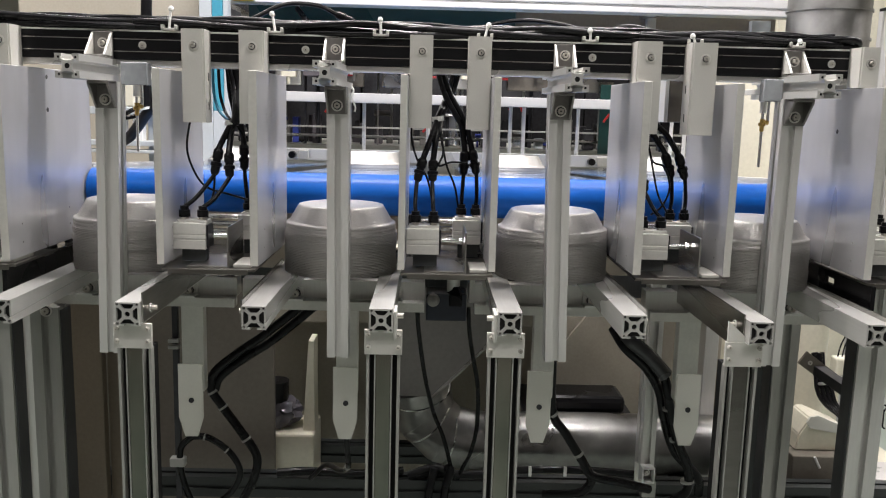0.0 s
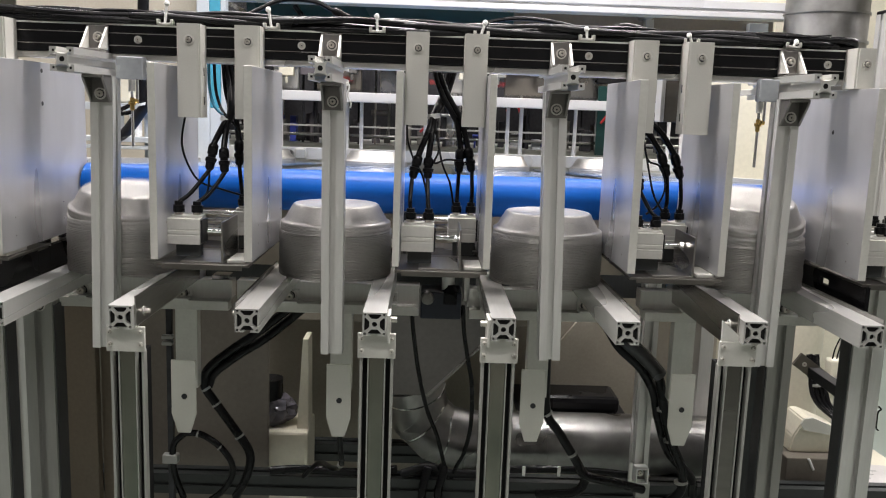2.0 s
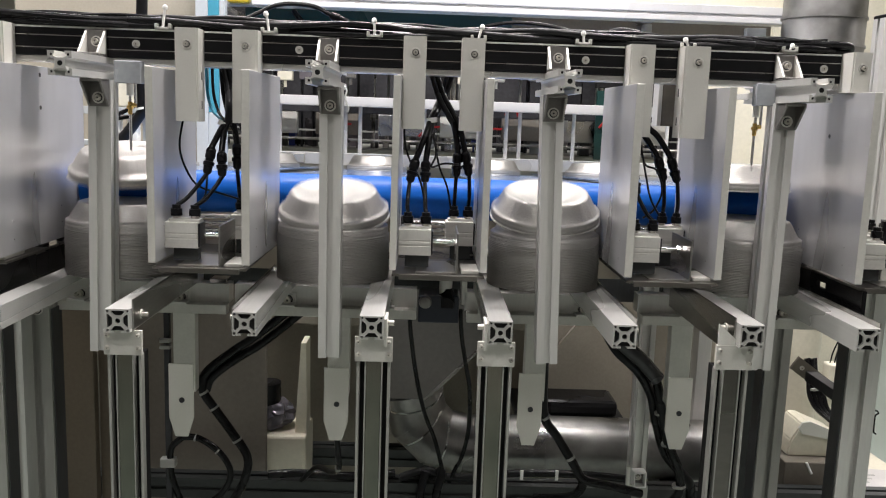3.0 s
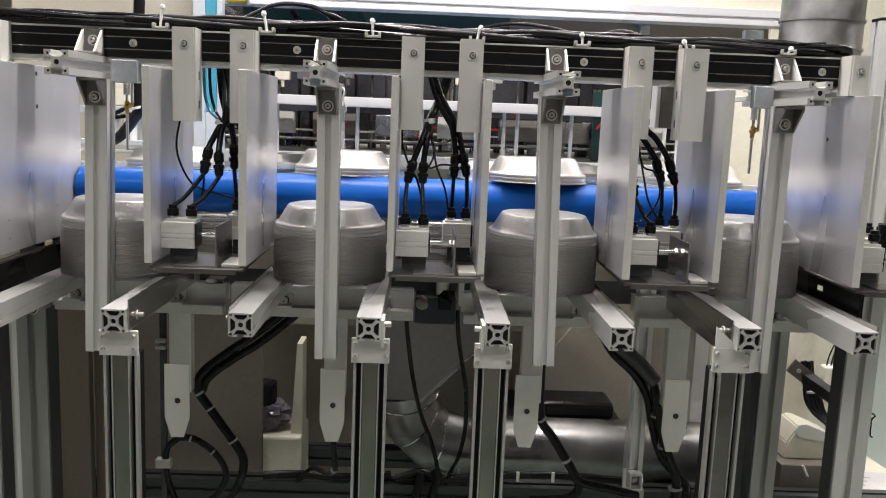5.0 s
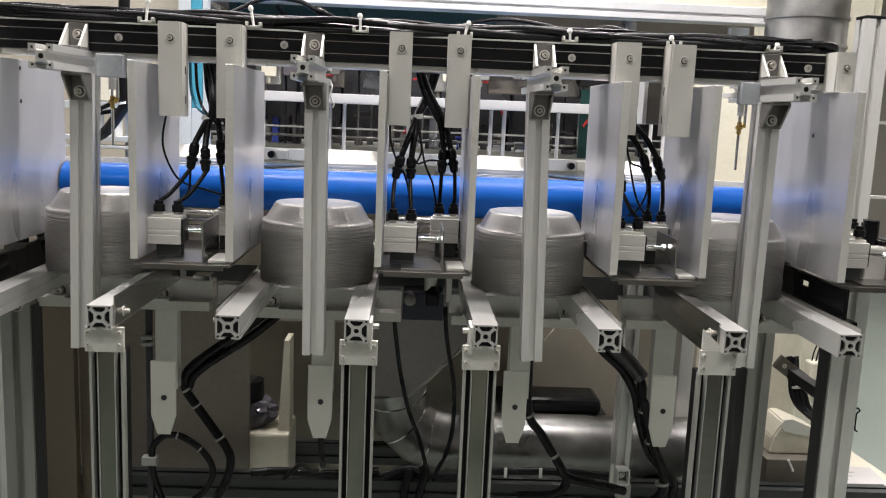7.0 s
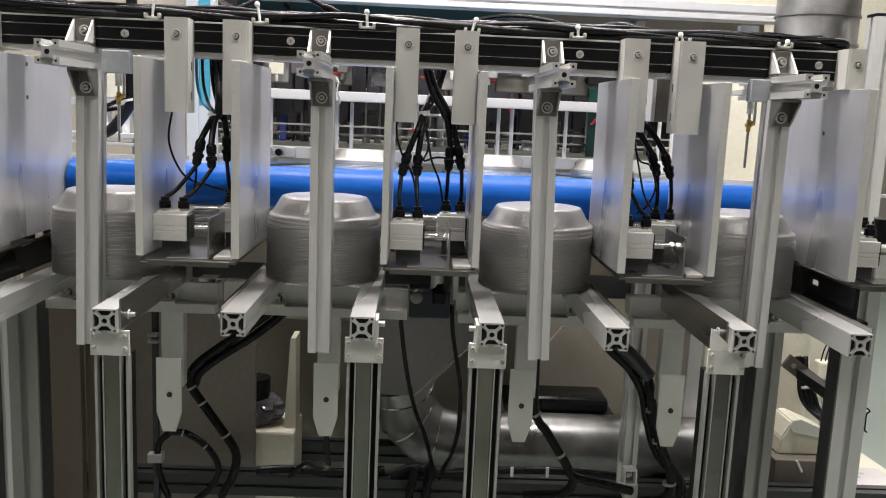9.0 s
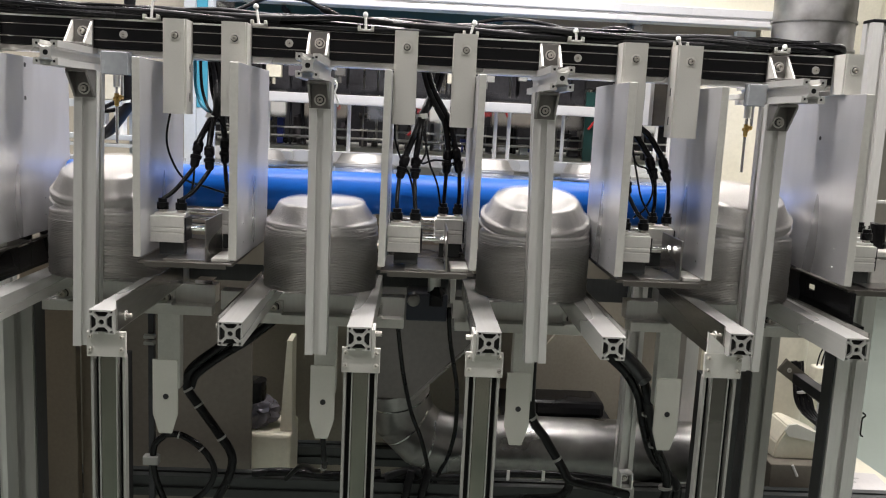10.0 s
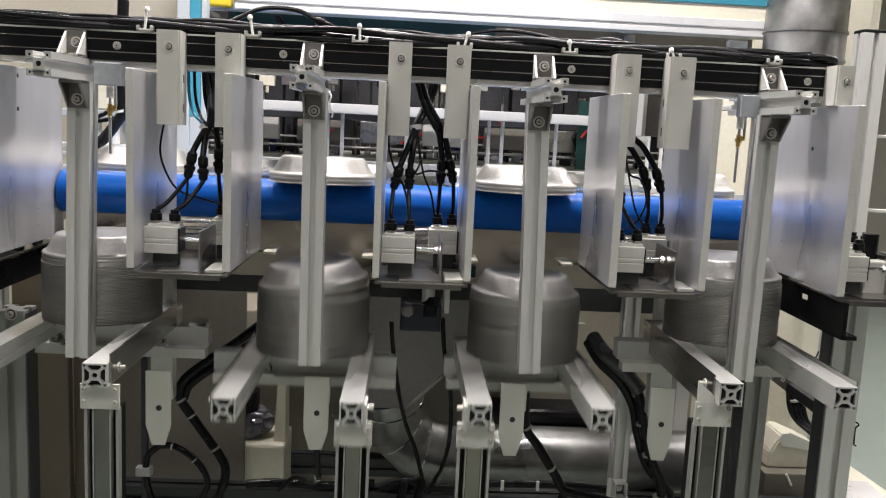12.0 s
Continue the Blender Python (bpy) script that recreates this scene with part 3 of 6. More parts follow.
        leads = (((-0.345, 0.062, 1.287), (-0.354, 0.03, 1.235), (-0.357, 0.0, 1.194), (-0.361, 0.0, 1.159), (-0.351, 0.0, 1.128), (-0.335, 0.0, 1.108), (-0.308, 0.01, 1.098), (-0.285, 0.05, 1.085)),
                 ((-0.305, 0.03, 1.198), (-0.297, 0.035, 1.190), (-0.292, 0.045, 1.175), (-0.291, 0.05, 1.150)),
                 ((-0.323, 0.0, 1.13), (-0.326, 0.0, 1.097), (-0.333, -0.01, 1.085)))
    elif k == 2:
        tie = ((-0.0125, 0.030, 1.214), (-0.0115, 0.030, 1.207), 0.0085)
        ways = (((0.012, 0.072, 1.287), (0.001, 0.066, 1.245), (-0.0125, 0.032, 1.213), (-0.018, 0.015, 1.194), (-0.032, 0.0, 1.156), (-0.040, -0.004, 1.124), (-0.043, -0.018, 1.096)),
                ((0.019, 0.076, 1.287), (0.007, 0.068, 1.245), (-0.0085, 0.036, 1.213), (-0.013, 0.017, 1.194), (-0.018, 0.002, 1.154), (-0.0185, -0.002, 1.124), (-0.0165, -0.018, 1.096)),
                ((-0.017, 0.054, 1.287), (-0.003, 0.050, 1.245), (0.014, 0.048, 1.215), (0.022, 0.05, 1.200), (0.028, 0.05, 1.165), (0.027, 0.052, 1.130), (0.025, 0.062, 1.098)),
                ((-0.010, 0.056, 1.287), (0.004, 0.052, 1.247), (0.021, 0.05, 1.218), (0.030, 0.05, 1.200), (0.0385, 0.05, 1.167), (0.046, 0.052, 1.132), (0.0485, 0.062, 1.098)))
        leads = (((-0.030, 0.06, 1.287), (-0.046, 0.02, 1.225), (-0.049, 0.0, 1.185), (-0.040, 0.0, 1.153), (-0.027, 0.0, 1.130), (-0.020, 0.01, 1.105), (-0.018, -0.01, 1.085)),
                 ((-0.012, 0.03, 1.20), (-0.004, 0.01, 1.165), (-0.010, 0.0, 1.146), (0.008, 0.02, 1.150), (0.030, 0.04, 1.148)),
                 ((-0.010, 0.03, 1.205), (0.0, 0.01, 1.15), (0.013, 0.01, 1.118), (0.020, 0.03, 1.085)))
    else:
        tie = ((0.291, 0.045, 1.222), (0.2915, 0.045, 1.217), 0.0065)
        ways = (((0.272, 0.062, 1.287), (0.276, 0.058, 1.245), (0.280, 0.035, 1.205), (0.268, 0.02, 1.185), (0.2645, 0.005, 1.155), (0.266, 0.0, 1.122), (0.279, -0.018, 1.098)),
                ((0.278, 0.062, 1.287), (0.282, 0.058, 1.245), (0.287, 0.035, 1.205), (0.272, 0.02, 1.180), (0.278, 0.012, 1.150), (0.284, 0.006, 1.116), (0.302, -0.018, 1.096)),
                ((0.284, 0.062, 1.287), (0.286, 0.058, 1.245), (0.294, 0.045, 1.207), (0.304, 0.040, 1.190), (0.3185, 0.040, 1.169), (0.331, 0.042, 1.135), (0.341, 0.056, 1.104)),
                ((0.290, 0.064, 1.287), (0.291, 0.058, 1.247), (0.300, 0.045, 1.215), (0.318, 0.040, 1.197), (0.338, 0.040, 1.168), (0.351, 0.042, 1.133), (0.365, 0.056, 1.105)))
        leads = (((0.290, 0.05, 1.215), (0.297, 0.03, 1.161), (0.316, 0.03, 1.150), (0.326, 0.03, 1.121), (0.317, 0.03, 1.094), (0.301, 0.03, 1.080)),
                 ((0.292, 0.05, 1.20), (0.299, 0.02, 1.140), (0.305, 0.01, 1.110), (0.322, 0.02, 1.085)))
    lines, sleeves, thin = [], [], []
    for j, (way, ft) in enumerate(zip(ways, a + b)):
        foot = Vector(ft)
        low = Vector(way[5])
        bend = low.lerp(foot, 0.55) + (low - Vector(way[4])).normalized() * 0.006
        lines.append([Vector(q) for q in way[:5]] + [Vector(way[4]).lerp(low, 0.3)])
        thin.append([Vector(way[4]).lerp(low, 0.8), low, bend, foot])
        sleeves.append((way[4], way[5], 0.0070))
    hose_set("air_hose_bundle", lines, 0.0043, "black air hoses with inline connectors on small cylinders", sleeves=sleeves, ties=(tie,), thin=thin)
    hose_set("sensor_lead", [list(q) for q in leads], 0.0015, "thin black sensor leads beside the air hoses")
    if k == 1:
        for j in range(5):
            u = (0, 0.008, 0.020, 0.0235, 0.027)[j]
            pts = [(-0.340 + u, 0.065, 1.287), (-0.338 + 1.1 * u, 0.062, 1.240), (-0.329 + u, 0.055, 1.214), (-0.312 + 0.4 * u, 0.036, 1.201)]
            hose_set("looped_tube", [pts], 0.0022, "looped thin tube hanging behind the beam", BLUETUBE if j < 1 else RUBBER)


def cable_run():
    """The black bundle that lies along the beam, with white ties on clips."""
    e = thing("cable_bundle", (0, 0.03, 1.3205), "thick bundle of black cables lying along the beam", "cable")
    for k in range(14):
        y = 0.008 + 0.0068 * (k % 6)
        z = 1.3243 + 0.0048 * (k // 6) + 0.0028 * (k % 3) * (1 if k > 5 else 0.25)
        ph = k * 1.7
        end = 0.56 - 0.012 * (k % 4)
        pts = [(-0.80 + (end + 0.80) * i / 16, y + 0.005 * math.sin(ph + i * 1.3), z + 0.0030 * math.sin(ph * 2 + i * (0.6 + 0.13 * k)) * (0.4 if k < 6 else 1.0)) for i in range(17)]
        pts.append((end + 0.02, y + 0.02, 1.3245))
        part("cable", sweep(bmesh.new(), pts, 0.0036 if k % 3 else 0.0048, 12, 4), RUBBER, e, "", True)
    for x0, x1, h in ((0.03, 0.20, 0.018), (0.22, 0.30, 0.014), (0.40, 0.53, 0.009)):
        pts = [(x0, 0.045, 1.334), (x0 + 0.25 * (x1 - x0), 0.05, 1.334 + 0.75 * h), ((x0 + x1) / 2, 0.05, 1.334 + h), (x0 + 0.8 * (x1 - x0), 0.05, 1.334 + 0.7 * h), (x1, 0.04, 1.336)]
        part("loose_cable", sweep(bmesh.new(), pts, 0.0030, 8), RUBBER, e, "", True)
    part("loose_cable", sweep(bmesh.new(), [(-0.30, 0.045, 1.332), (-0.262, 0.05, 1.352), (-0.240, 0.05, 1.3625), (-0.217, 0.05, 1.3665), (-0.184, 0.05, 1.3640), (-0.163, 0.05, 1.3545), (-0.150, 0.05, 1.3490)], 0.0033, 8), RUBBER, e, "", True)
    part("cable_plug", turned((-0.160, 0.05, 1.3530), (-0.134, 0.05, 1.3435), ((0, 0.7), (0.1, 1.0), (0.45, 1.0), (0.5, 0.8), (0.9, 0.7), (1, 0.4)), 0.0062), RUBBER, e, "black cable plug", True)
    for k in range(9):
        ph = k * 2.3
        n = 24
        y = 0.006 + 0.0045 * k
        pts = [(-0.79 + 1.33 * i / n, y + 0.006 * math.sin(ph + i * 0.9), 1.3305 + 0.0022 * (k % 4) + 0.0038 * math.sin(ph * 1.7 + i * (0.8 + 0.11 * k))) for i in range(n + 1)]
        part("thin_cable", sweep(bmesh.new(), pts, 0.0017 + 0.0003 * (k % 3), 6, 4), RUBBER, e, "", True)
    for x0, x1 in ((0.24, 0.30), (0.44, 0.50)):
        part("coupling", sweep(bmesh.new(), [(x0, 0.02, 1.337), ((x0 + x1) / 2, 0.021, 1.338), (x1, 0.02, 1.336)], 0.0055, 10), RUBBER, e, "black cable coupling", True)
    for x in (-0.381, -0.2375, -0.0933, 0.049, 0.194, 0.3385, 0.480):
        c = thing("cable_clip", (x, 0.010, 1.3205), "grey cable clip with upright white tie tail", "clip", "cable clips")
        part("clip_base", boxes((x - 0.011, x - 0.007, -0.004, 0.016, 1.3205, 1.328), (x + 0.007, x + 0.011, -0.004, 0.016, 1.3205, 1.328), (x - 0.011, x + 0.011, -0.004, 0.016, 1.3205, 1.3235), bevel=0.0006), CYL, c)
        zt = 1.3455 - 0.0170 * (x + 0.2375) / 0.7175
        lean = 0.004 * math.sin(x * 31)
        part("tie_tail", bar(bmesh.new(), (x, -0.0015, 1.3235), (x + lean, -0.0015, zt), 0.0018, 8), TIEW, c, "white nylon tail", True)
        part("tie_head", turned((x + lean, -0.0015, zt - 0.003), (x + lean * 1.3, -0.0015, zt + 0.004), ((0, 0.6), (0.25, 1.0), (0.6, 1.0), (0.9, 0.7), (1, 0.3)), 0.0036), TIEW, c, "white tie head", True)


# ---- the four lifting forks with their stacks ----
RAIL_X = ((-0.550, -0.393), (-0.237, -0.079), (0.082, 0.238), (0.399, 0.547))
RAIL_Z = (0.9640, 0.9625, 0.9615, 0.9560)
BAR_X = ((-0.616, -0.328), (-0.319, -0.026), (0.052, 0.290), (0.334, 0.618))
COLUMN_X = (-0.392, -0.0765, 0.079, 0.384)
FORKS = []


def lifting_fork(i):
    z = RAIL_Z[i]
    xa, xb = RAIL_X[i]
    e = thing("lifting_fork", ((xa + xb) / 2, 0.0, z - 0.015), "silver two-rail lifting fork of slotted aluminium", "fork", "lifting forks")
    y0, y1 = -0.166, 0.185
    for x in (xa, xb):
        m = Matrix.Translation((x, y0, z)) @ FACE_Y
        rail = part("rail", profile(y1 - y0, m, "lrb"), ALU_Y, e, "smooth-topped rail with open hollow end")
        # near-black filling stands for the shade inside the rail
        part("hollow_core", boxes((x - 0.0126, x + 0.0126, y0 + 0.0035, y1 - 0.0035, z - 0.0126, z + 0.0126)), DEEP, rail, "near-black filling for the shade in the hollow")
    # thin side sheets
    sheets = {0: ((xb, 1, -0.012, 0.026, -0.158),), 1: ((xa, -1, -0.012, 0.021, -0.160),), 2: ((xb, 1, -0.012, 0.021, -0.160),), 3: ((xa, -1, -0.030, 0.020, -0.150), (xb, 1, -0.012, 0.021, -0.160))}[i]
    for x, s, lo, hi, ys in sheets:
        a, b = sorted((x + s * 0.0152, x + s * 0.0174))
        sheet = part("side_sheet", boxes((a, b, ys, 0.14, z + lo, z + hi), bevel=0.0004), STEEL, e, "thin steel side sheet")
        part("bolt", bolt_mesh(Matrix.Translation((x + s * 0.0174, ys + 0.03, z)) @ Matrix.Rotation(radians(90 * s), 4, "Y"), 0.0045, 0.008, 0.007), BOLTS, sheet, "", True)
    # crossbar with its lower lip
    ba, bb = BAR_X[i]
    m = Matrix.Translation((ba, 0.165, z - 0.0302)) @ FACE_X
    part("crossbar", slab_profile(bb - ba, m, 0.030, 0.030, slots=(), both=False), ALU, e)
    part("lower_lip", boxes((ba + 0.003, bb, 0.128, 0.1498, z - 0.0600, z - 0.0450), bevel=0.0008), CUT, e, "pale lower strip")
    for sx in ((-0.564, -0.404), (-0.233, -0.075), (0.086, 0.244), (0.411, 0.569))[i]:
        k = part("corner_angle", boxes((sx - 0.014, sx + 0.014, 0.1455, 0.1498, z - 0.052, z - 0.026), (sx - 0.014, sx + 0.014, 0.124, 0.1455, z - 0.0445, z - 0.041), bevel=0.0008), ALU, e, "cast corner angle")
        part("bolt", bolt_mesh(Matrix.Translation((sx, 0.1455, z - 0.0365)) @ TO_CAMERA, 0.0078, 0.011, 0.0116), BOLTS, k, "", True)
    # front plate and the column that carries the fork
    cx = COLUMN_X[i]
    wide = 0.024
    plate = part("front_plate", boxes((cx - wide, cx + wide, -0.1525, -0.1475, z - 0.0475, z - 0.0152), bevel=0.0007), COAT, e, "pale bolted front plate")
    for sx in (-1, 1):
        for dz in (-0.038, -0.022):
            part("bolt", bolt_mesh(Matrix.Translation((cx + sx * 0.019, -0.1525, z + dz)) @ TO_CAMERA, 0.0026, 0.004, 0.0036), BOLTS, plate, "", True)
    if i == 0:
        part("end_block", boxes((bb - 0.032, bb - 0.004, 0.152, 0.182, z - 0.0150, z - 0.0075), bevel=0.001), CHROME, e, "shiny end block")
    if i == 3:
        bm = bmesh.new()
        prism(bm, ((cx - 0.022, z + 0.012), (cx + 0.010, z - 0.016), (cx - 0.022, z - 0.016)), 0.1475, 0.1515, Matrix(((1, 0, 0, 0), (0, 0, -1, 0), (0, 1, 0, 0), (0, 0, 0, 1))))
        part("gusset", bm, CYL, e, "small triangular gusset")
    # core coloured near-black so that the slots beside the band look shaded
    part("column", boxes((cx - 0.0205, cx + 0.0205, -0.136, -0.1175, 0.30, z - 0.0478), bevel=0.0005), DEEP, e, "near-black column core with the slots' shade in its colour")
    for sx in (-1, 1):
        a0, a1 = sorted((cx + sx * 0.0178, cx + sx * 0.0215))
        part("column_edge", boxes((a0, a1, -0.1475, -0.1362, 0.30, z - 0.0478), bevel=0.0006), LEGP, e, "bright column edge")
        a0, a1 = sorted((cx + sx * 0.0098, cx + sx * 0.0114))
        part("column_lip", boxes((a0, a1, -0.1475, -0.1362, 0.30, z - 0.0478)), LEGP, e)
    part("column_band", boxes((cx - 0.0096, cx + 0.0096, -0.1462, -0.1362, 0.30, z - 0.048), bevel=0.0006), DSTEEL if i == 3 else POLISHED, e, "polished steel band")
    if i in (1, 2):
        s = 1 if i == 1 else -1
        x = (xb if i == 1 else xa) + s * 0.0152
        part("bolt", bolt_mesh(Matrix.Translation((x, y0 + 0.025, z + 0.001)) @ Matrix.Rotation(radians(90 * s), 4, "Y"), 0.005, 0.012, 0.008), BOLTS, e, "", True)
        part("side_lug", boxes((min(x, x + s * 0.004), max(x, x + s * 0.004), y0 + 0.008, y0 + 0.045, z - 0.026, z + 0.010), bevel=0.0006), CYL, e)
    FORKS.append(e)


# ---- foil pans ----
NEST, COUNT = 0.0024, 26
STACK_X = (-0.4705, -0.1553, 0.1663, 0.4740)
STACK_Y = 0.0885
STACKS = []


def pan_mesh(seed):
    """An upside-down round foil pan with crinkled rolled rim, stepped band and fluted wall."""
    rnd = random.Random(seed)
    n = 160
    prof = [(0.0, 0.0388), (0.030, 0.0388), (0.046, 0.0390), (0.050, 0.0398), (0.0608, 0.0400), (0.0632, 0.0393), (0.0649, 0.0372), (0.0690, 0.0300), (0.0735, 0.0222), (0.0768, 0.0168),
            (0.0785, 0.0150), (0.0813, 0.0143), (0.0826, 0.0132), (0.0827, 0.0092), (0.0824, 0.0086), (0.0828, 0.0082), (0.0824, 0.0040), (0.0816, 0.0026),
            (0.0814, 0.0018), (0.0816, 0.0012), (0.0832, 0.0011), (0.0844, 0.0010), (0.0846, 0.0002), (0.0838, -0.0001), (0.0822, 0.0)]
    wob = [(rnd.uniform(0, 6.28), rnd.randint(2, 5), rnd.uniform(0.00004, 0.00010)) for _ in range(3)]
    flute = [rnd.uniform(-1, 1) for _ in range(n)]
    coarse = [rnd.uniform(-1, 1) for _ in range(n // 4)]
    bm = bmesh.new()
    loops = []
    for j, (r, z) in enumerate(prof):
        if r == 0:
            loops.append([bm.verts.new((0, 0, z))])
            continue
        row = []
        for i in range(n):
            a = 2 * math.pi * i / n
            c0, c1, f = coarse[i // 4], coarse[(i // 4 + 1) % (n // 4)], (i % 4) / 4
            slow = c0 + (c1 - c0) * f
            k, lift = 0.0, 0.0
            if 5 <= j <= 9:
                k = (0.00035 * flute[i] + 0.0006 * slow) * (1 - abs(j - 7.2) / 4)
            elif 12 <= j <= 16:
                k = 0.00022 * flute[(i * 3) % n] + 0.00018 * slow
            elif j > 16:
                k = 0.00040 * flute[(i * 5) % n] + 0.00012 * slow
                lift = 0.00026 * flute[(i * 7) % n] + 0.00010 * coarse[(i // 4 + 9) % (n // 4)]
            elif j < 5:
                lift = 0.00016 * flute[(i * 7) % n]
            rr = r + k + (r / 0.085) * sum(w * math.sin(m * a + p) for p, m, w in wob)
            zz = z + lift + 0.00012 * math.sin(3 * a + wob[0][0]) * (r / 0.085)
            row.append(bm.verts.new((rr * math.cos(a), rr * math.sin(a), zz)))
        loops.append(row)
    for p, q in zip(loops, loops[1:]):
        for i in range(n):
            if len(p) == 1:
                bm.faces.new((p[0], q[i], q[(i + 1) % n]))
            else:
                bm.faces.new((p[i], q[i], q[(i + 1) % n], p[(i + 1) % n]))
    bmesh.ops.recalc_face_normals(bm, faces=bm.faces)
    me = bpy.data.meshes.new("foil_pan")
    bm.to_mesh(me)
    bm.free()
    me.materials.append(FOIL)
    me.shade_smooth()
    return me


PAN_MESHES = [pan_mesh(s) for s in (3, 8, 21, 34, 55, 89)]


def stack_base(i):
    return RAIL_Z[i] + 0.0166


def pan_stack(i):
    rnd = random.Random(40 + i)
    e = thing("pan_stack", (STACK_X[i], STACK_Y, stack_base(i)), "tall nested stack of upside-down round foil pans", "pan stack", "stacks of pans")
    for k in range(COUNT):
        p = new("pan", PAN_MESHES[rnd.randrange(6)])
        p.parent = e
        p.location = (rnd.uniform(-0.0005, 0.0005), rnd.uniform(-0.0005, 0.0005), k * NEST + rnd.uniform(-0.00012, 0.00012))
        p.rotation_euler = (rnd.uniform(-0.0012, 0.0012), rnd.uniform(-0.0012, 0.0012), rnd.uniform(0, 6.28))
    STACKS.append(e)


# ---- conveyor ----
ROLL_Y, ROLL_Z, ROLL_R = 0.196, 1.0825, 0.0335
NOSE_TOP = ROLL_Z + ROLL_R
BELT_END = 1.93
RISE = 0.057


def belt_z(y):
    """Height of the belt, which climbs towards its nose."""
    return NOSE_TOP - 0.001 - RISE * (y - 0.2)


def sloped(bm):
    for v in bm.verts:
        v.co.z -= RISE * (v.co.y - 0.2)
    return bm


def conveyor():
    e = thing("belt_conveyor", (0, 1.0, 0), "climbing conveyor with blue lane belts and round blue nose", "conveyor")
    top = NOSE_TOP - 0.001
    part("nose_roller", bar(bmesh.new(), (-0.569, ROLL_Y, ROLL_Z), (0.558, ROLL_Y, ROLL_Z), ROLL_R, 64), BELT, e, "glossy blue covered nose roller", True)
    for x in STACK_X:
        part("belt", sloped(boxes((x - 0.105, x + 0.105, 0.275, BELT_END, top - 0.004, top), bevel=0.001)), LANEB, e, "glossy blue lane belt with a pale sheen in its colour")
        part("belt_bed", sloped(boxes((x - 0.095, x + 0.095, 0.275, BELT_END, top - 0.03, top - 0.0042), bevel=0.001)), STEEL, e, "steel belt bed")
    for y in (0.30, 0.90, 1.85):
        part("cross_member", sloped(boxes((-0.598, 0.598, y, y + 0.03, top - 0.055, top - 0.0302), bevel=0.001)), ALU, e)
    part("transfer_plate", sloped(boxes((-0.569, 0.558, ROLL_Y + 0.030, 0.2735, top - 0.003, top), bevel=0.001)), CHROME, e, "polished transfer strip")
    for s in (-1, 1):
        part("side_frame", sloped(boxes((s * 0.606 - 0.007, s * 0.606 + 0.007, 0.21, BELT_END, top - 0.085, top + 0.008), bevel=0.001)), ALU_Y, e)
        for y in (0.6, 1.8):
            part("leg", boxes((s * 0.606 - 0.015, s * 0.606 + 0.015, y, y + 0.04, 0, belt_z(y) - 0.086), bevel=0.001), ALU, e)
    part("nose_shield", boxes((-0.585, 0.585, 0.243, 0.246, 0.948, 1.044), bevel=0.0005), STAINLESS, e, "dull stainless sheet below the nose")
    # dark sheets added in place of the shade under the conveyor
    part("apron", boxes((-0.585, 0.255, 0.262, 0.268, 0.915, 1.03), bevel=0.0005), FLANK, e, "added dark sheet for the shaded interior behind the nose")
    part("apron", boxes((0.262, 0.56, 0.350, 0.356, 0.885, 1.03), bevel=0.0005), FLANK, e, "added dark sheet for the shaded interior behind the nose")
    part("apron_arm", boxes((0.40, 0.42, 0.3562, 0.90, 1.0, 1.02)), FLANK, e)
    # frame of the machine that feeds the belt
    g = thing("feed_frame", (0, 2.0, 0), "pale slotted feed frame with upright guide rods", "frame")
    part("guard_bar", boxes((-1.30, 1.30, 1.98, 2.02, 1.2375, 1.2735), bevel=0.002), WHITEP, g, "pale top bar")
    part("lower_guard_bar", boxes((-1.30, 1.30, 1.98, 2.02, 1.022, 1.066), bevel=0.002), BRIGHT, g, "pale lower bar")
    for x in (-0.528, 0.204, 0.579):
        part("clamp_knob", bar(bmesh.new(), (x, 1.9795, 1.044), (x, 1.945, 1.044), 0.013, 12), RUBBER, g, "black clamp knob", True)
        part("clamp_block", boxes((x + 0.022, x + 0.06, 1.955, 1.9798, 1.027, 1.061), bevel=0.002), CYL, g)
    for s in (-1, 1):
        part("guard_post", boxes((s * 1.32 - 0.02, s * 1.32 + 0.02, 1.98, 2.02, 0, 1.2735), bevel=0.001), ALU, g)
    for x in (-0.90, -0.85, -0.565, -0.322, -0.268, -0.03, 0.276, 0.326, 0.528, 0.88, 0.93):
        part("guard_rod", bar(bmesh.new(), (x, 2.0, 1.065), (x, 2.0, 1.238), 0.0072, 12), BRIGHT, g, "", True)


# ---- the forming press behind ----
PLATEN = []


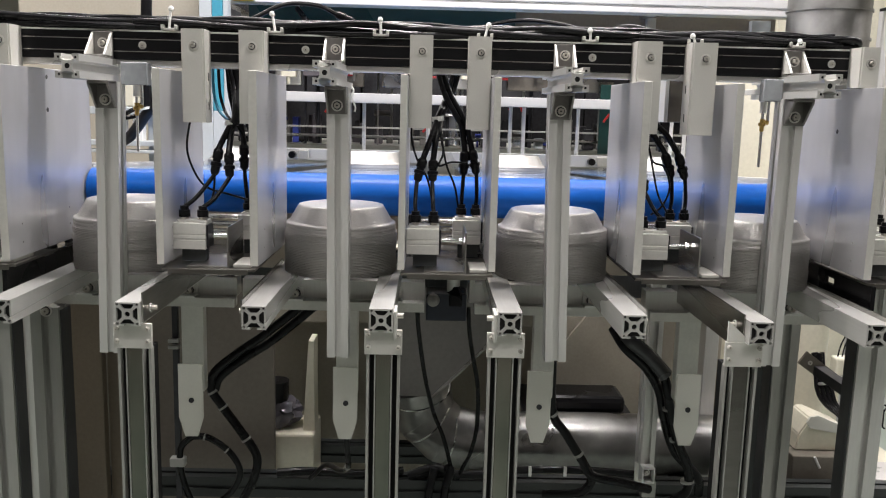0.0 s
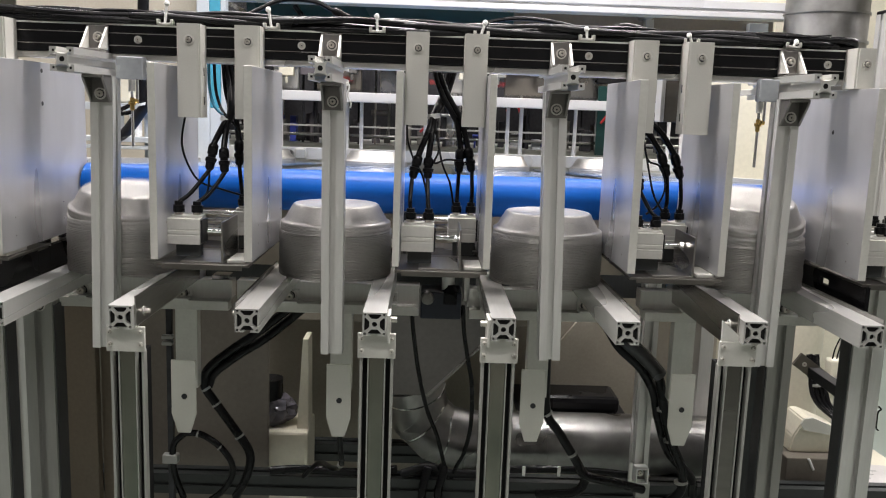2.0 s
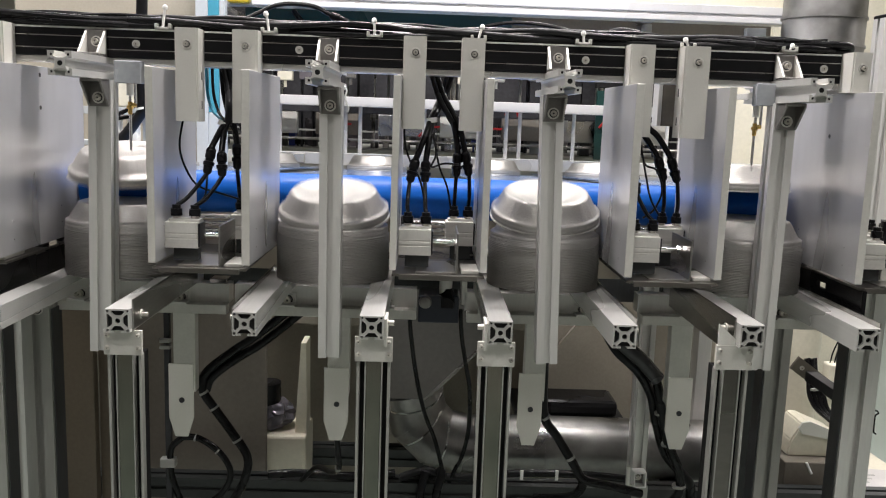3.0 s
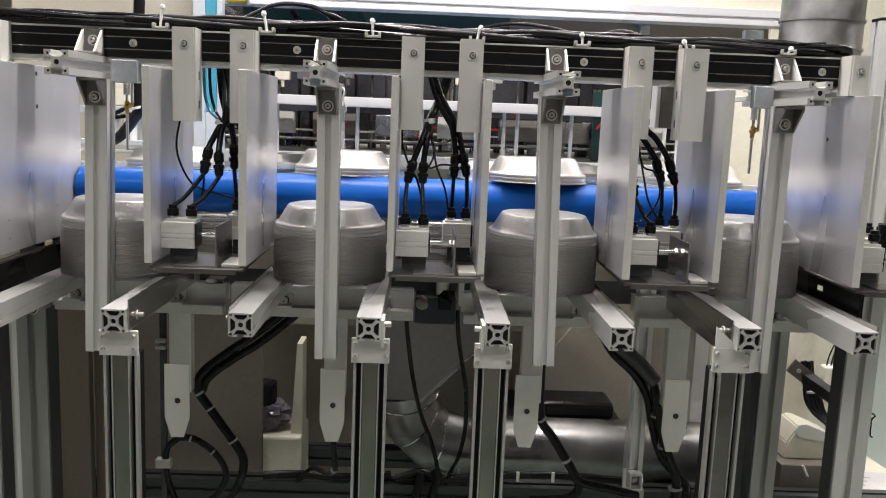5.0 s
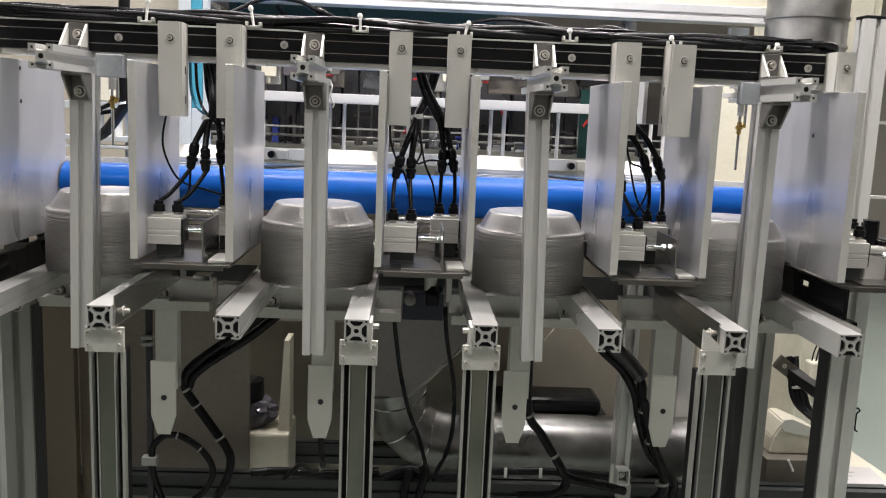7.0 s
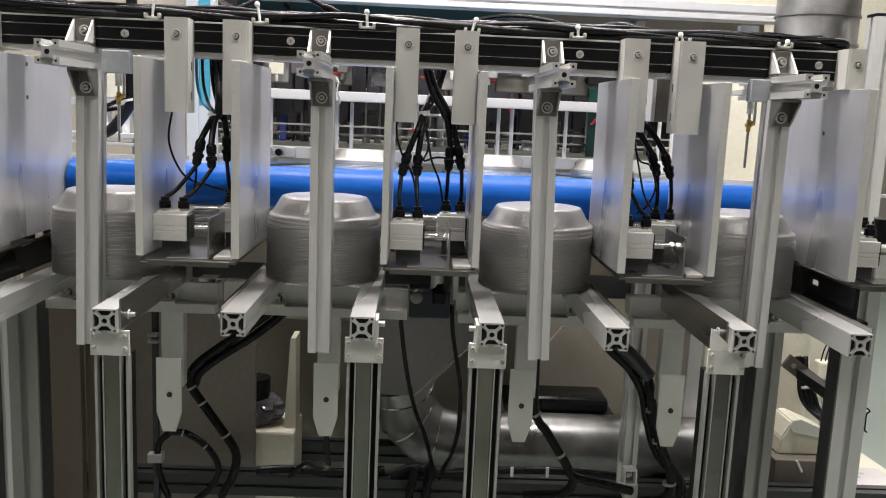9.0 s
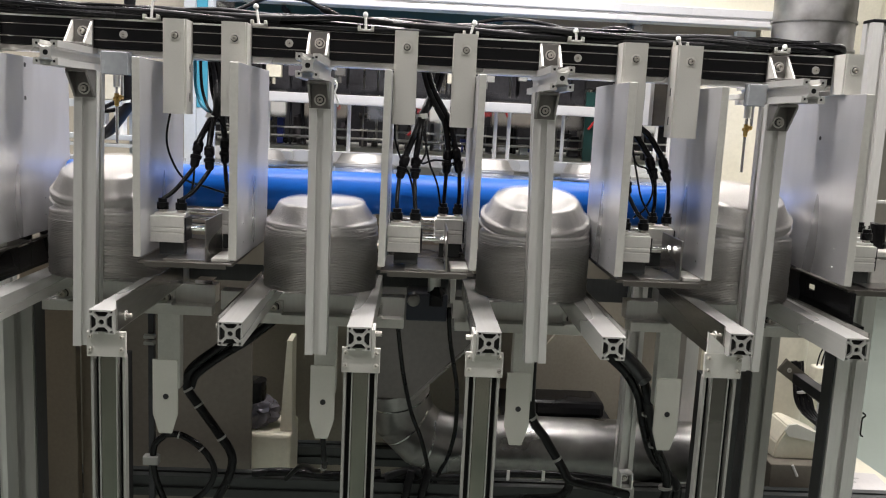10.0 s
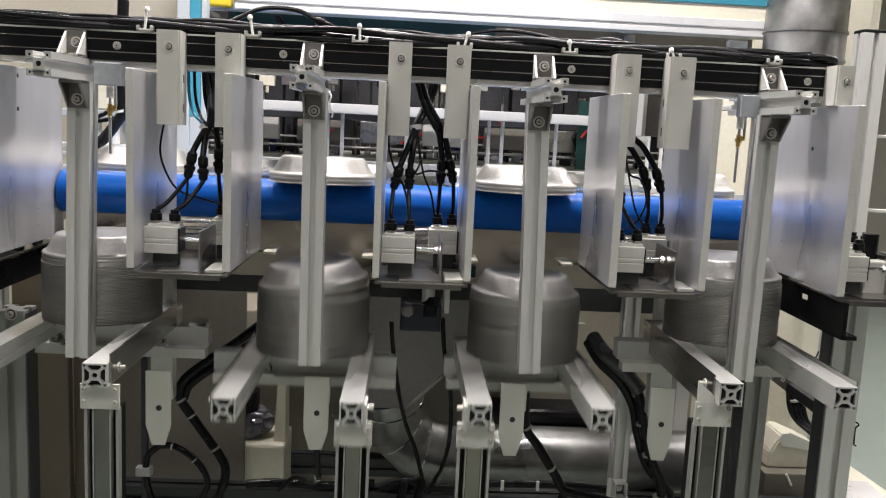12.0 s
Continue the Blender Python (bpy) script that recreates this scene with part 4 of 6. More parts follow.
def press():
    e = thing("forming_press", (0, 2.4, 0), "large forming press with dark tools and grey crown beam", "press")
    crown = part("crown_beam", boxes((-0.505, 0.985, 1.215, 1.26, 1.497, 1.66), bevel=0.002), CREAM, e, "cream crown sheet")
    bm = boxes((-0.505, 0.985, 1.196, 1.2145, 1.4975, 1.5130), (-0.505, 0.985, 1.196, 1.2145, 1.5195, 1.5420), bevel=0.0022)
    box(bm, -0.505, 0.985, 1.203, 1.2145, 1.512, 1.5205)
    part("crown_profile", bm, WHITEP, crown, "white grooved profile along the lower edge")
    part("blue_strip", boxes((-0.505, 0.975, 1.208, 1.2145, 1.583, 1.62), bevel=0.001), CYAN, crown, "bright blue strip")
    part("crown_end", boxes((-1.1, -0.5055, 1.23, 1.26, 1.497, 1.66), bevel=0.002), GREYP, e, "pale grey end sheet")
    part("rear_sheet", boxes((0.22, 0.985, 1.36, 1.372, 1.36, 1.54), bevel=0.001), SHADY, e, "olive grey sheet under the crown")
    part("short_post", boxes((0.60, 0.625, 1.33, 1.3595, 1.36, 1.50), bevel=0.001), LEGP, e)
    part("short_post", boxes((0.905, 0.96, 1.33, 1.3595, 1.36, 1.50), bevel=0.001), GREYP, e)
    part("teal_panel", boxes((-0.545, 0.215, 1.30, 1.32, 1.42, 1.56), bevel=0.003), TEAL, e, "glossy teal cover")
    part("upper_beam", boxes((-1.3, 1.3, 2.08, 2.3, 1.42, 1.60), bevel=0.004), DARK, e)
    part("back_plate", boxes((-1.3, 1.3, 2.85, 2.88, 0.8, 1.8)), DARK, e)
    part("lower_tool", boxes((-1.2, 1.2, 2.2, 2.8, 0.95, 1.075), bevel=0.004), COAT, e)
    for s in (-1, 1):
        part("press_side", boxes((s * 1.36 - 0.02, s * 1.36 + 0.02, 2.04, 2.88, 0, 1.8), bevel=0.003), DARK, e)
        part("press_upright", boxes((s * 1.06 - 0.05, s * 1.06 + 0.05, 1.27, 1.35, 0, 1.86), bevel=0.006), BEIGE if s < 0 else GREYP, e)
        part("roof_tie", boxes((s * 1.06 - 0.04, s * 1.06 + 0.04, 1.35, 2.9, 1.80, 1.86), bevel=0.004), GREYP, e)
    for x in (-1.1, -0.62, 0.08, 0.68, 1.1):
        part("guide_pillar", bar(bmesh.new(), (x, 2.32, 1.07), (x, 2.32, 1.45), 0.018, 16), CHROME, e, "bright guide pillar", True)
    rnd = random.Random(11)
    paints = (DARK, DEEP, MAUVE, DARK, STEEL, DEEP, SCREEN, DARK, GREYP, DEEP, CAST, MAUVE, BLUEP, DARK, CHROME, SCREEN)
    for k in range(96):
        x, y = -1.12 + 0.0235 * k + rnd.uniform(-0.012, 0.012), rnd.uniform(2.215, 2.50)
        m = paints[rnd.randrange(16)]
        kind = k % 6
        if kind == 0:
            z = rnd.choice((1.09, 1.12, 1.16, 1.20))
            bm = bar(bmesh.new(), (x, y, z), (x + rnd.uniform(0.03, 0.08), y, z), rnd.uniform(0.007, 0.014), 14)
            bar(bm, (x + 0.01, y, 1.0745), (x + 0.01, y, z), 0.004, 8)
            part("actuator", bm, m, e, "", True)
        elif kind in (2, 4):
            part("drop_rod", bar(bmesh.new(), (x, y, 1.0755), (x, y, 1.43), rnd.uniform(0.003, 0.008), 8), (STEEL, DARK, LEGP, DEEP)[rnd.randrange(4)], e, "", True)
        else:
            z, w, h = 1.0752, rnd.uniform(0.018, 0.045), rnd.uniform(0.02, 0.12)
            bm = boxes((x, x + w, y, y + 0.05, z, z + h), bevel=0.002)
            if kind == 3:
                box(bm, x + 0.3 * w, x + 0.7 * w, y + 0.01, y + 0.04, z + h, z + h + 0.03, bevel=0.001)
            part("valve_body", bm, m, e)
    for k in range(26):
        x = -1.10 + 0.086 * k + rnd.uniform(-0.015, 0.015)
        w, h = rnd.uniform(0.025, 0.07), rnd.uniform(0.03, 0.085)
        y = rnd.uniform(2.03, 2.055)
        bm = boxes((x, x + w, y, 2.0795, 1.41 - h, 1.4195), bevel=0.003)
        if k % 3 == 0:
            bar(bm, (x + 0.5 * w, y + 0.012, 1.41 - h), (x + 0.5 * w, y + 0.012, 1.385 - h), 0.006, 10)
        part("valve_box", bm, (MAUVE, DARK, CREAM, DEEP, SCREEN, DARK, LEGP, MAUVE)[rnd.randrange(8)], e)
    part("pale_cross_beam", boxes((-1.25, 1.25, 2.19, 2.205, 1.140, 1.147), bevel=0.001), LEGP, e, "thin pale cross beam")
    for z, y in ((1.112, 2.12), (1.405, 2.06)):
        part("cross_pipe", bar(bmesh.new(), (-1.3, y, z), (1.3, y, z), 0.006, 10), STEEL if z < 1.3 else DARK, e, "", True)
    for x, z, lean in ((0.275, 1.225, 0.018), (0.325, 1.222, -0.01), (0.635, 1.19, 0.022), (-0.05, 1.135, 0.03), (-0.42, 1.20, 0.02)):
        part("red_handle", bar(bmesh.new(), (x, 2.06, z), (x + lean, 2.06, z + 0.03), 0.0045, 8), RED, e, "red lacquered lever", True)
    part("green_screen", boxes((0.62, 0.80, 2.06, 2.07, 1.07, 1.33), bevel=0.001), GREEN, e, "dark green sheet")
    for pts in (((-0.40, 1.25, 1.49), (-0.33, 1.2, 1.415), (-0.26, 1.22, 1.40), (-0.2, 1.28, 1.44)), ((0.3, 1.28, 1.43), (0.38, 1.25, 1.395), (0.47, 1.26, 1.425))):
        part("press_hose", sweep(bmesh.new(), pts, 0.008, 8), RUBBER, e, "", True)
    # the tool that dips behind the frame at every stroke
    q = thing("dipping_tool", (0, 2.14, 1.30), "brown-grey dipping press tool with red strips", "tool")
    part("tool_plate", boxes((-1.0, 1.0, 2.115, 2.165, 1.385, 1.415), bevel=0.003), DARK, q)
    for k in range(8):
        x = -0.93 + 0.24 * k
        part("tool_head", boxes((x, x + 0.17, 2.12, 2.16, 1.30, 1.3845), bevel=0.004), (STEEL, COAT, SHADY)[k % 3], q)
    for x in (-0.36, -0.02, 0.02 + 0.20):
        part("red_strip", boxes((x, x + 0.05, 2.108, 2.1145, 1.338, 1.347), bevel=0.002), RED, q, "red strip")
    PLATEN.append(q)
    # magazine from which pans are laid on the belt
    g = thing("pan_magazine", (0, 1.62, 1.36), "steel pan magazine hidden behind the beam", "magazine")
    part("magazine_roof", boxes((-0.62, 0.62, 1.52, 1.72, 1.470, 1.474)), STEEL, g)
    for x in STACK_X:
        for s in (-1, 1):
            part("guide_plate", boxes((x + s * 0.0935 - 0.0015, x + s * 0.0935 + 0.0015, 1.56, 1.68, 1.355, 1.4698)), STEEL, g)
            part("finger", boxes(tuple(sorted((x + s * 0.082, x + s * 0.0919))) + (1.59, 1.65, 1.355, 1.358)), STEEL, g)
    for s in (-1, 1):
        part("magazine_arm", boxes((s * 0.6 - 0.015, s * 0.6 + 0.015, 1.261, 1.519, 1.50, 1.53)), STEEL, g)
        part("arm_drop", boxes((s * 0.6 - 0.015, s * 0.6 + 0.015, 1.5195, 1.56, 1.4742, 1.53)), STEEL, g)
    p = thing("cyan_column", (-0.575, 1.02, 0), "cyan and white painted upright column", "column")
    part("column_face", boxes((-0.5745, -0.5470, 1.0, 1.03, 1.205, 1.60), bevel=0.002), CYAN, p)
    part("white_edge", boxes((-0.606, -0.575, 1.0, 1.03, 0, 1.60), (-0.5465, -0.533, 1.0, 1.03, 0, 1.60), (-0.5748, -0.5467, 1.0, 1.03, 0, 1.2045), bevel=0.002), GREYP, p)
    single("yellow_fitting", boxes((-0.575, -0.515, 1.20, 1.25, 1.503, 1.545), bevel=0.006), YELLOW, (-0.545, 1.22, 1.503), "yellow lacquered fitting under the crown beam", "fitting")
    v = thing("vertical_duct", (0.985, 1.02, 0.8), "shiny galvanised upright duct with seams", "duct")
    bm = bmesh.new()
    ring(bm, 0.096, 0.1, 0.8, HZ, 40, Matrix.Translation((0.985, 1.02, 0)))
    part("pipe", bm, GALV, v, "", True)
    for z in (1.42, 1.49, 1.9, 2.4):
        bm = bmesh.new()
        ring(bm, 0.1002, 0.104, z, z + 0.006, 40, Matrix.Translation((0.985, 1.02, 0)))
        part("seam_band", bm, GALV, v, "", True)
    w = thing("machine_cabinet", (1.4, 2.1, 0), "tall cream control cabinet", "cabinet")
    part("cabinet_body", boxes((1.16, 1.66, 1.9, 2.5, 0, 2.4), bevel=0.01), CREAM, w)
    part("cabinet_post", boxes((1.10, 1.145, 1.35, 1.40, 0, 1.60), bevel=0.003), ALU, w)
    part("cabinet_door", boxes((1.20, 1.62, 1.885, 1.899, 0.2, 2.3), bevel=0.003), CREAM, w)
    f = thing("fence_post", (1.096, 0.9, 0), "tall silver slotted fence post with black cap", "post")
    part("post_profile", slab_profile(1.485, Matrix.Translation((1.096, 0.90, 0.0)), 0.062, 0.05, slot_w=0.012, depth=0.012), ALU, f)
    part("post_cap", boxes((1.0645, 1.1275, 0.8745, 0.9255, 1.4852, 1.493), bevel=0.002), RUBBER, f, "black plastic cap")
    for z in (1.05, 1.235):
        part("fence_rail", boxes((1.128, 1.60, 0.893, 0.907, z, z + 0.008), bevel=0.001), ALU, f, "thin pale fence rail")
    r = thing("rear_bracket", (0.365, 0.14, 1.213), "olive box bracket behind the beam", "bracket")
    part("bracket_box", boxes((0.344, 0.386, 0.13, 0.16, 1.213, 1.292), bevel=0.002), SHADY, r, "olive painted box")
    part("bracket_side", boxes((0.3375, 0.3437, 0.129, 0.161, 1.213, 1.292), bevel=0.001), ALU, r, "pale side strip")
    part("bracket_arm", boxes((0.352, 0.368, 0.0462, 0.1298, 1.283, 1.2905)), SCREEN, r)
    c = thing("side_enclosure", (0.72, 0.9, 0.6), "cream enclosure panel beside the conveyor", "panel")
    part("panel", boxes((0.615, 0.83, 0.88, 0.90, 0.60, 1.32), bevel=0.004), CREAM, c)
    part("panel_lip", boxes((0.615, 0.640, 0.86, 0.8795, 0.60, 1.32), bevel=0.002), GREYP, c)
    c = thing("cream_enclosure", (-0.9, 1.0, 0.6), "cream enclosure panel behind the outer lane", "panel")
    part("panel", boxes((-1.10, -0.63, 1.10, 1.12, 0.0, 1.60), bevel=0.004), BEIGE, c)
    part("panel_frame", boxes((-0.6295, -0.622, 1.09, 1.13, 0.0, 1.60), bevel=0.001), GREYP, c)


def nozzle(x, y, top, c0, c1):
    e = thing("blow_nozzle", (x, y, top - 0.12), "thin steel blow tube with brass collar", "nozzle", "blow nozzles")
    part("tube", bar(bmesh.new(), (x, y, top), (x, y, top - 0.115), 0.0022, 10), CHROME, e, "", True)
    part("tube", bar(bmesh.new(), (x + 0.008, y, top), (x + 0.008, y, top - 0.046), 0.0022, 10), CHROME, e, "", True)
    bm = turned((x, y, top - 0.043), (x, y, top - 0.062), ((0, 0.8), (0.3, 0.8), (0.3, 1.25), (0.55, 1.25), (0.55, 0.8), (0.9, 0.8), (1, 0.5)), 0.0042)
    bar(bm, (x, y, top - 0.048), (x + 0.009, y, top - 0.048), 0.0035, 10)
    part("collar", bm, BRASS, e, "brass elbow collar", True)
    part("clamp", boxes((c0, c1, -0.012, 0.006, 1.2462, 1.2765), bevel=0.0012), SMOKE, e, "smoky plastic clamp on the stub")
    a, b = sorted((0.5 * (c0 + c1), x))
    part("clamp_arm", boxes((0.5 * (c0 + c1) - 0.004, 0.5 * (c0 + c1) + 0.004, 0.0062, y + 0.003, 1.2565, 1.2645), (a - 0.003, b + 0.010, y - 0.003, y + 0.004, 1.2567, 1.2643), bevel=0.0008), CYL, e)
    part("holder", bar(bmesh.new(), (x, y, top + 0.002), (x, y, top - 0.034), 0.0048, 12), CYL, e)


# ---- below the forks ----
def drop_tag(x, stem_x):
    e = thing("level_sensor", (x, 0.04, 0.7255), "pale painted pointed sensor plate on a hanging arm", "sensor", "sensor arms")
    h = 0.0185
    m = Matrix(((1, 0, 0, x), (0, 0, -1, 0.036), (0, 1, 0, 0), (0, 0, 0, 1)))
    bm = bmesh.new()
    prism(bm, ((-h, 0.839), (-h, 0.7555), (-0.0095, 0.7255), (0.0095, 0.7255), (h, 0.7555), (h, 0.839)), 0, 0.003, m)
    bmesh.ops.bevel(bm, geom=list(bm.edges), offset=0.0006, segments=1, affect="EDGES")
    part("tag_plate", bm, TAGW, e)
    bm = bmesh.new()
    rod(bm, 0.0042, 0, 0.0008, 16, Matrix.Translation((x + 0.001, 0.0328, 0.783)) @ TO_CAMERA)
    part("screw", bm, DARK, e, "dark recessed screw")
    # the arm hangs behind the crossbars, so it is reached by a short bracket
    bx = -0.02 + (stem_x + 0.02) * 1.142
    part("stem", boxes((bx - 0.0183, bx + 0.0183, 0.190, 0.212, 0.742, 0.985), bevel=0.0012), CYL, e, "grey hanging arm")
    reach = min(max(-0.02 + (x + 0.02) * 1.1256, bx - 0.011), bx + 0.011)
    part("bracket_arm", bar(bmesh.new(), (x, 0.0362, 0.80), (reach, 0.1905, 0.754), 0.006, 10), DARK, e, "", True)


def frame_leg(name, x, y, w, d, z0, z1, label, mat=ALU):
    e = thing(name, (x, y, z0), label, "leg", "frame legs")
    part("leg_profile", slab_profile(z1 - z0, Matrix.Translation((x, y, z0)), w, d, slot_w=0.0105, depth=0.01), mat, e)
    part("foot_plate", boxes((x - w * 0.7, x + w * 0.7, y - d * 0.7, y + d * 0.7, 0, z0), bevel=0.001), DARK, e)
    return e


def flank_shade(leg, x, y0, y1, z0, z1, s):
    """A dark strip on a leg's flank that puts its shade into colour."""
    a, b = sorted((x, x + s * 0.002))
    part("slot_cover", boxes((a, b, y0, y1, z0, z1), bevel=0.0004), FLANK, leg, "dark strip for the flank's shade")


def lower_frame():
    e = frame_leg("frame_leg", -0.641, 0.02, 0.040, 0.040, 0.02, 0.93, "silver slotted frame leg", LEGP)
    flank_shade(e, -0.6206, 0.0045, 0.0355, 0.02, 0.925, 1)
    e = frame_leg("frame_leg", -0.6155, 0.12, 0.044, 0.045, 0.02, 0.905, "silver slotted frame leg with bolted top", LEGP)
    flank_shade(e, -0.5931, 0.102, 0.138, 0.02, 0.90, 1)
    bolt(e, -0.612, 0.0975, 0.900, 0.007, washer=0.010)
    e = frame_leg("frame_leg", 0.669, 0.08, 0.049, 0.040, 0.02, 1.002, "wide silver slotted frame leg")
    flank_shade(e, 0.6441, 0.064, 0.096, 0.02, 0.98, -1)
    part("wire_clip", sweep(bmesh.new(), [(0.6955, 0.07, 0.7827), (0.7005, 0.07, 0.7838), (0.7052, 0.07, 0.7793), (0.7006, 0.07, 0.7745), (0.7004, 0.07, 0.7615), (0.7009, 0.07, 0.7484), (0.7048, 0.07, 0.7448)], 0.0013, 8, 3), RUBBER, e, "thin black wire clip", True)
    e = frame_leg("frame_leg", 0.595, 0.22, 0.041, 0.040, 0.02, 0.985, "silver slotted frame leg behind the fork", LEGP)
    flank_shade(e, 0.5741, 0.203, 0.237, 0.02, 0.98, -1)
    frame_leg("frame_leg", -0.70, 0.22, 0.040, 0.040, 0.02, 0.985, "silver slotted frame leg behind the fork")
    # long bottom rails of the machine base
    for y, z in ((0.36, 0.50), (0.62, 0.46)):
        b = thing("base_rail", (0, y, z - 0.02), "dark grey-green machine base rail", "rail", "base rails")
        part("rail_body", slab_profile(1.9, Matrix.Translation((-0.95, y, z)) @ FACE_X, 0.04, 0.04), BASE, b)
        for s in (-1, 1):
            part("rail_leg", boxes((s * 0.9 - 0.02, s * 0.9 + 0.02, y - 0.02, y + 0.02, 0, z - 0.0202), bevel=0.001), DARK, b)
    st = thing("strut", (0.397, 0.32, 0.52), "slotted aluminium strut on a bright cast foot", "strut")
    part("strut_profile", slab_profile(0.475, Matrix.Translation((0.3974, 0.322, 0.54)), 0.0253, 0.044, slot_w=0.008, depth=0.006), ALU, st)
    bm = boxes((0.3830, 0.4060, 0.276, 0.2995, 0.5512, 0.5535), (0.3830, 0.4060, 0.276, 0.2995, 0.5782, 0.5805), bevel=0.0006)
    for x in (0.3830, 0.4037):
        box(bm, x, x + 0.0023, 0.276, 0.2995, 0.5535, 0.5782)
    part("cast_foot", bm, TIEW, st, "bright cast angle foot")
    part("foot_core", boxes((0.3855, 0.4035, 0.293, 0.2995, 0.5537, 0.578)), CAST, st, "dull inside of the foot")
    part("foot_stem", boxes((0.386, 0.412, 0.2835, 0.2995, 0.5202, 0.5510), bevel=0.001), LEGP, st)
    bolt(st, 0.3937, 0.293, 0.5663, 0.005)
    part("foot_tongue", boxes((0.3688, 0.3756, 0.276, 0.282, 0.5569, 0.5921), (0.3688, 0.3810, 0.276, 0.282, 0.5539, 0.5569), bevel=0.0006), WASHER, st, "upright bright tongue")
    # brown and beige sheet panels
    p = thing("brown_cabinet", (-0.62, 0.3, 0), "brown painted machine cabinet with stepped front", "cabinet")
    part("front_panel", boxes((-0.695, -0.600, 0.28, 0.30, 0.0, 0.945), bevel=0.002), BROWN, p)
    part("recessed_panel", boxes((-0.5995, -0.545, 0.30, 0.32, 0.0, 0.945), bevel=0.002), BROWN, p)
    p = thing("dark_cabinet", (0.58, 0.34, 0), "dark blue-grey machine cabinet between frame legs", "cabinet")
    part("cabinet_front", boxes((0.545, 0.620, 0.33, 0.345, 0.0, 0.93), bevel=0.002), BASE, p)
    part("cabinet_side", boxes((0.612, 0.620, 0.3455, 0.44, 0.0, 0.93), bevel=0.002), BASE, p)
    p = thing("rear_enclosure", (0, 0.82, 0), "cream painted folded machine enclosure behind the forks", "enclosure")
    part("back_sheet", boxes((-0.58, 0.70, 0.80, 0.812, 0.0, 1.0), bevel=0.001), BEIGE, p)
    part("upper_box", boxes((-0.40, 0.26, 0.62, 0.7995, 0.755, 0.80), bevel=0.003), BEIGE, p)
    # darker than the other cream sheets, its shade put into the colour
    part("left_sheet", boxes((-0.70, -0.324, 0.45, 0.462, 0.0, 0.93), bevel=0.002), SHADY, p, "cream sheet with its shade in an olive brown colour")
    bm = bmesh.new()
    prism(bm, ((0.22, 0.60), (0.30, 0.60), (0.40, 0.78), (0.36, 0.78)), 0.70, 0.712, Matrix(((1, 0, 0, 0), (0, 0, 1, 0), (0, 1, 0, 0), (0, 0, 0, 1))))
    part("slanted_brace", bm, BEIGE, p)
    bm = bmesh.new()
    up = Matrix(((1, 0, 0, 0), (0, 0, 1, 0), (0, 1, 0, 0), (0, 0, 0, 1)))
    prism(bm, ((-0.11, 0.651), (-0.005, 0.651), (0.139, 0.798), (0.17, 0.93), (-0.11, 0.93)), 0.448, 0.452, up)
    part("hood_sheet", bm, SCREEN, p, "dull grey hood sheet over the duct")
    part("hood_edge", bar(bmesh.new(), (-0.006, 0.447, 0.650), (0.140, 0.447, 0.799), 0.0035, 8), STEEL, p, "bright folded edge")
    part("screen_hanger", boxes((-0.03, 0.07, 0.4525, 0.7995, 0.90, 0.906)), SCREEN, p)


def duct():
    e = thing("exhaust_duct", (0.25, 0.52, 0.48), "galvanised exhaust duct with segmented elbow", "duct")
    r, y, z = 0.063, 0.52, 0.531
    part("straight_pipe", bar(bmesh.new(), (0.075, y, z), (0.66, y, z), r, 40), GALV, e, "", True)
    for x in (0.245, 0.46):
        part("seam_band", bar(bmesh.new(), (x, y, z), (x + 0.004, y, z), r + 0.0018, 40), GALV, e, "", True)
    # elbow in flat-joined segments
    c = (0.075, z + 0.105)
    for k in range(3):
        a0, a1 = radians(270 - 30 * k), radians(270 - 30 * (k + 1))
        p = (c[0] + 0.105 * math.cos(a0), y, c[1] + 0.105 * math.sin(a0))
        q = (c[0] + 0.105 * math.cos(a1), y, c[1] + 0.105 * math.sin(a1))
        m, d = between(p, q)
        bm = bmesh.new()
        rod(bm, r, -0.012, d + 0.012, 36, m)
        seg = part("elbow_segment", bm, GALV, e, "", True)
        m2 = m @ Matrix.Translation((0, 0, d - 0.002)) @ Matrix.Rotation(radians(15), 4, "Y")
        bm = bmesh.new()
        ring(bm, r * 0.96, r + 0.0022, 0, 0.0035, 36, m2)
        part("elbow_bead", bm, CHROME, seg, "", True)
    part("riser", bar(bmesh.new(), (c[0] - 0.105, y, c[1]), (c[0] - 0.105, y + 0.06, c[1] + 0.09), r * 0.97, 36), GALV, e, "", True)
    single("pipe_support", boxes((0.5, 0.54, y - 0.07, y + 0.07, 0, z - r), bevel=0.002), DARK, (0.52, y, 0), "dark steel support under the duct", "support")
    single("black_box_unit", boxes((0.22, 0.425, 0.60, 0.70, 0.565, 0.603), bevel=0.012), RUBBER, (0.32, 0.65, 0.565), "black plastic box unit behind the duct", "box")
    single("box_shelf", boxes((0.20, 0.44, 0.60, 0.7995, 0.553, 0.565), bevel=0.001), DARK, (0.32, 0.7, 0.553), "dark shelf under a box unit", "shelf")


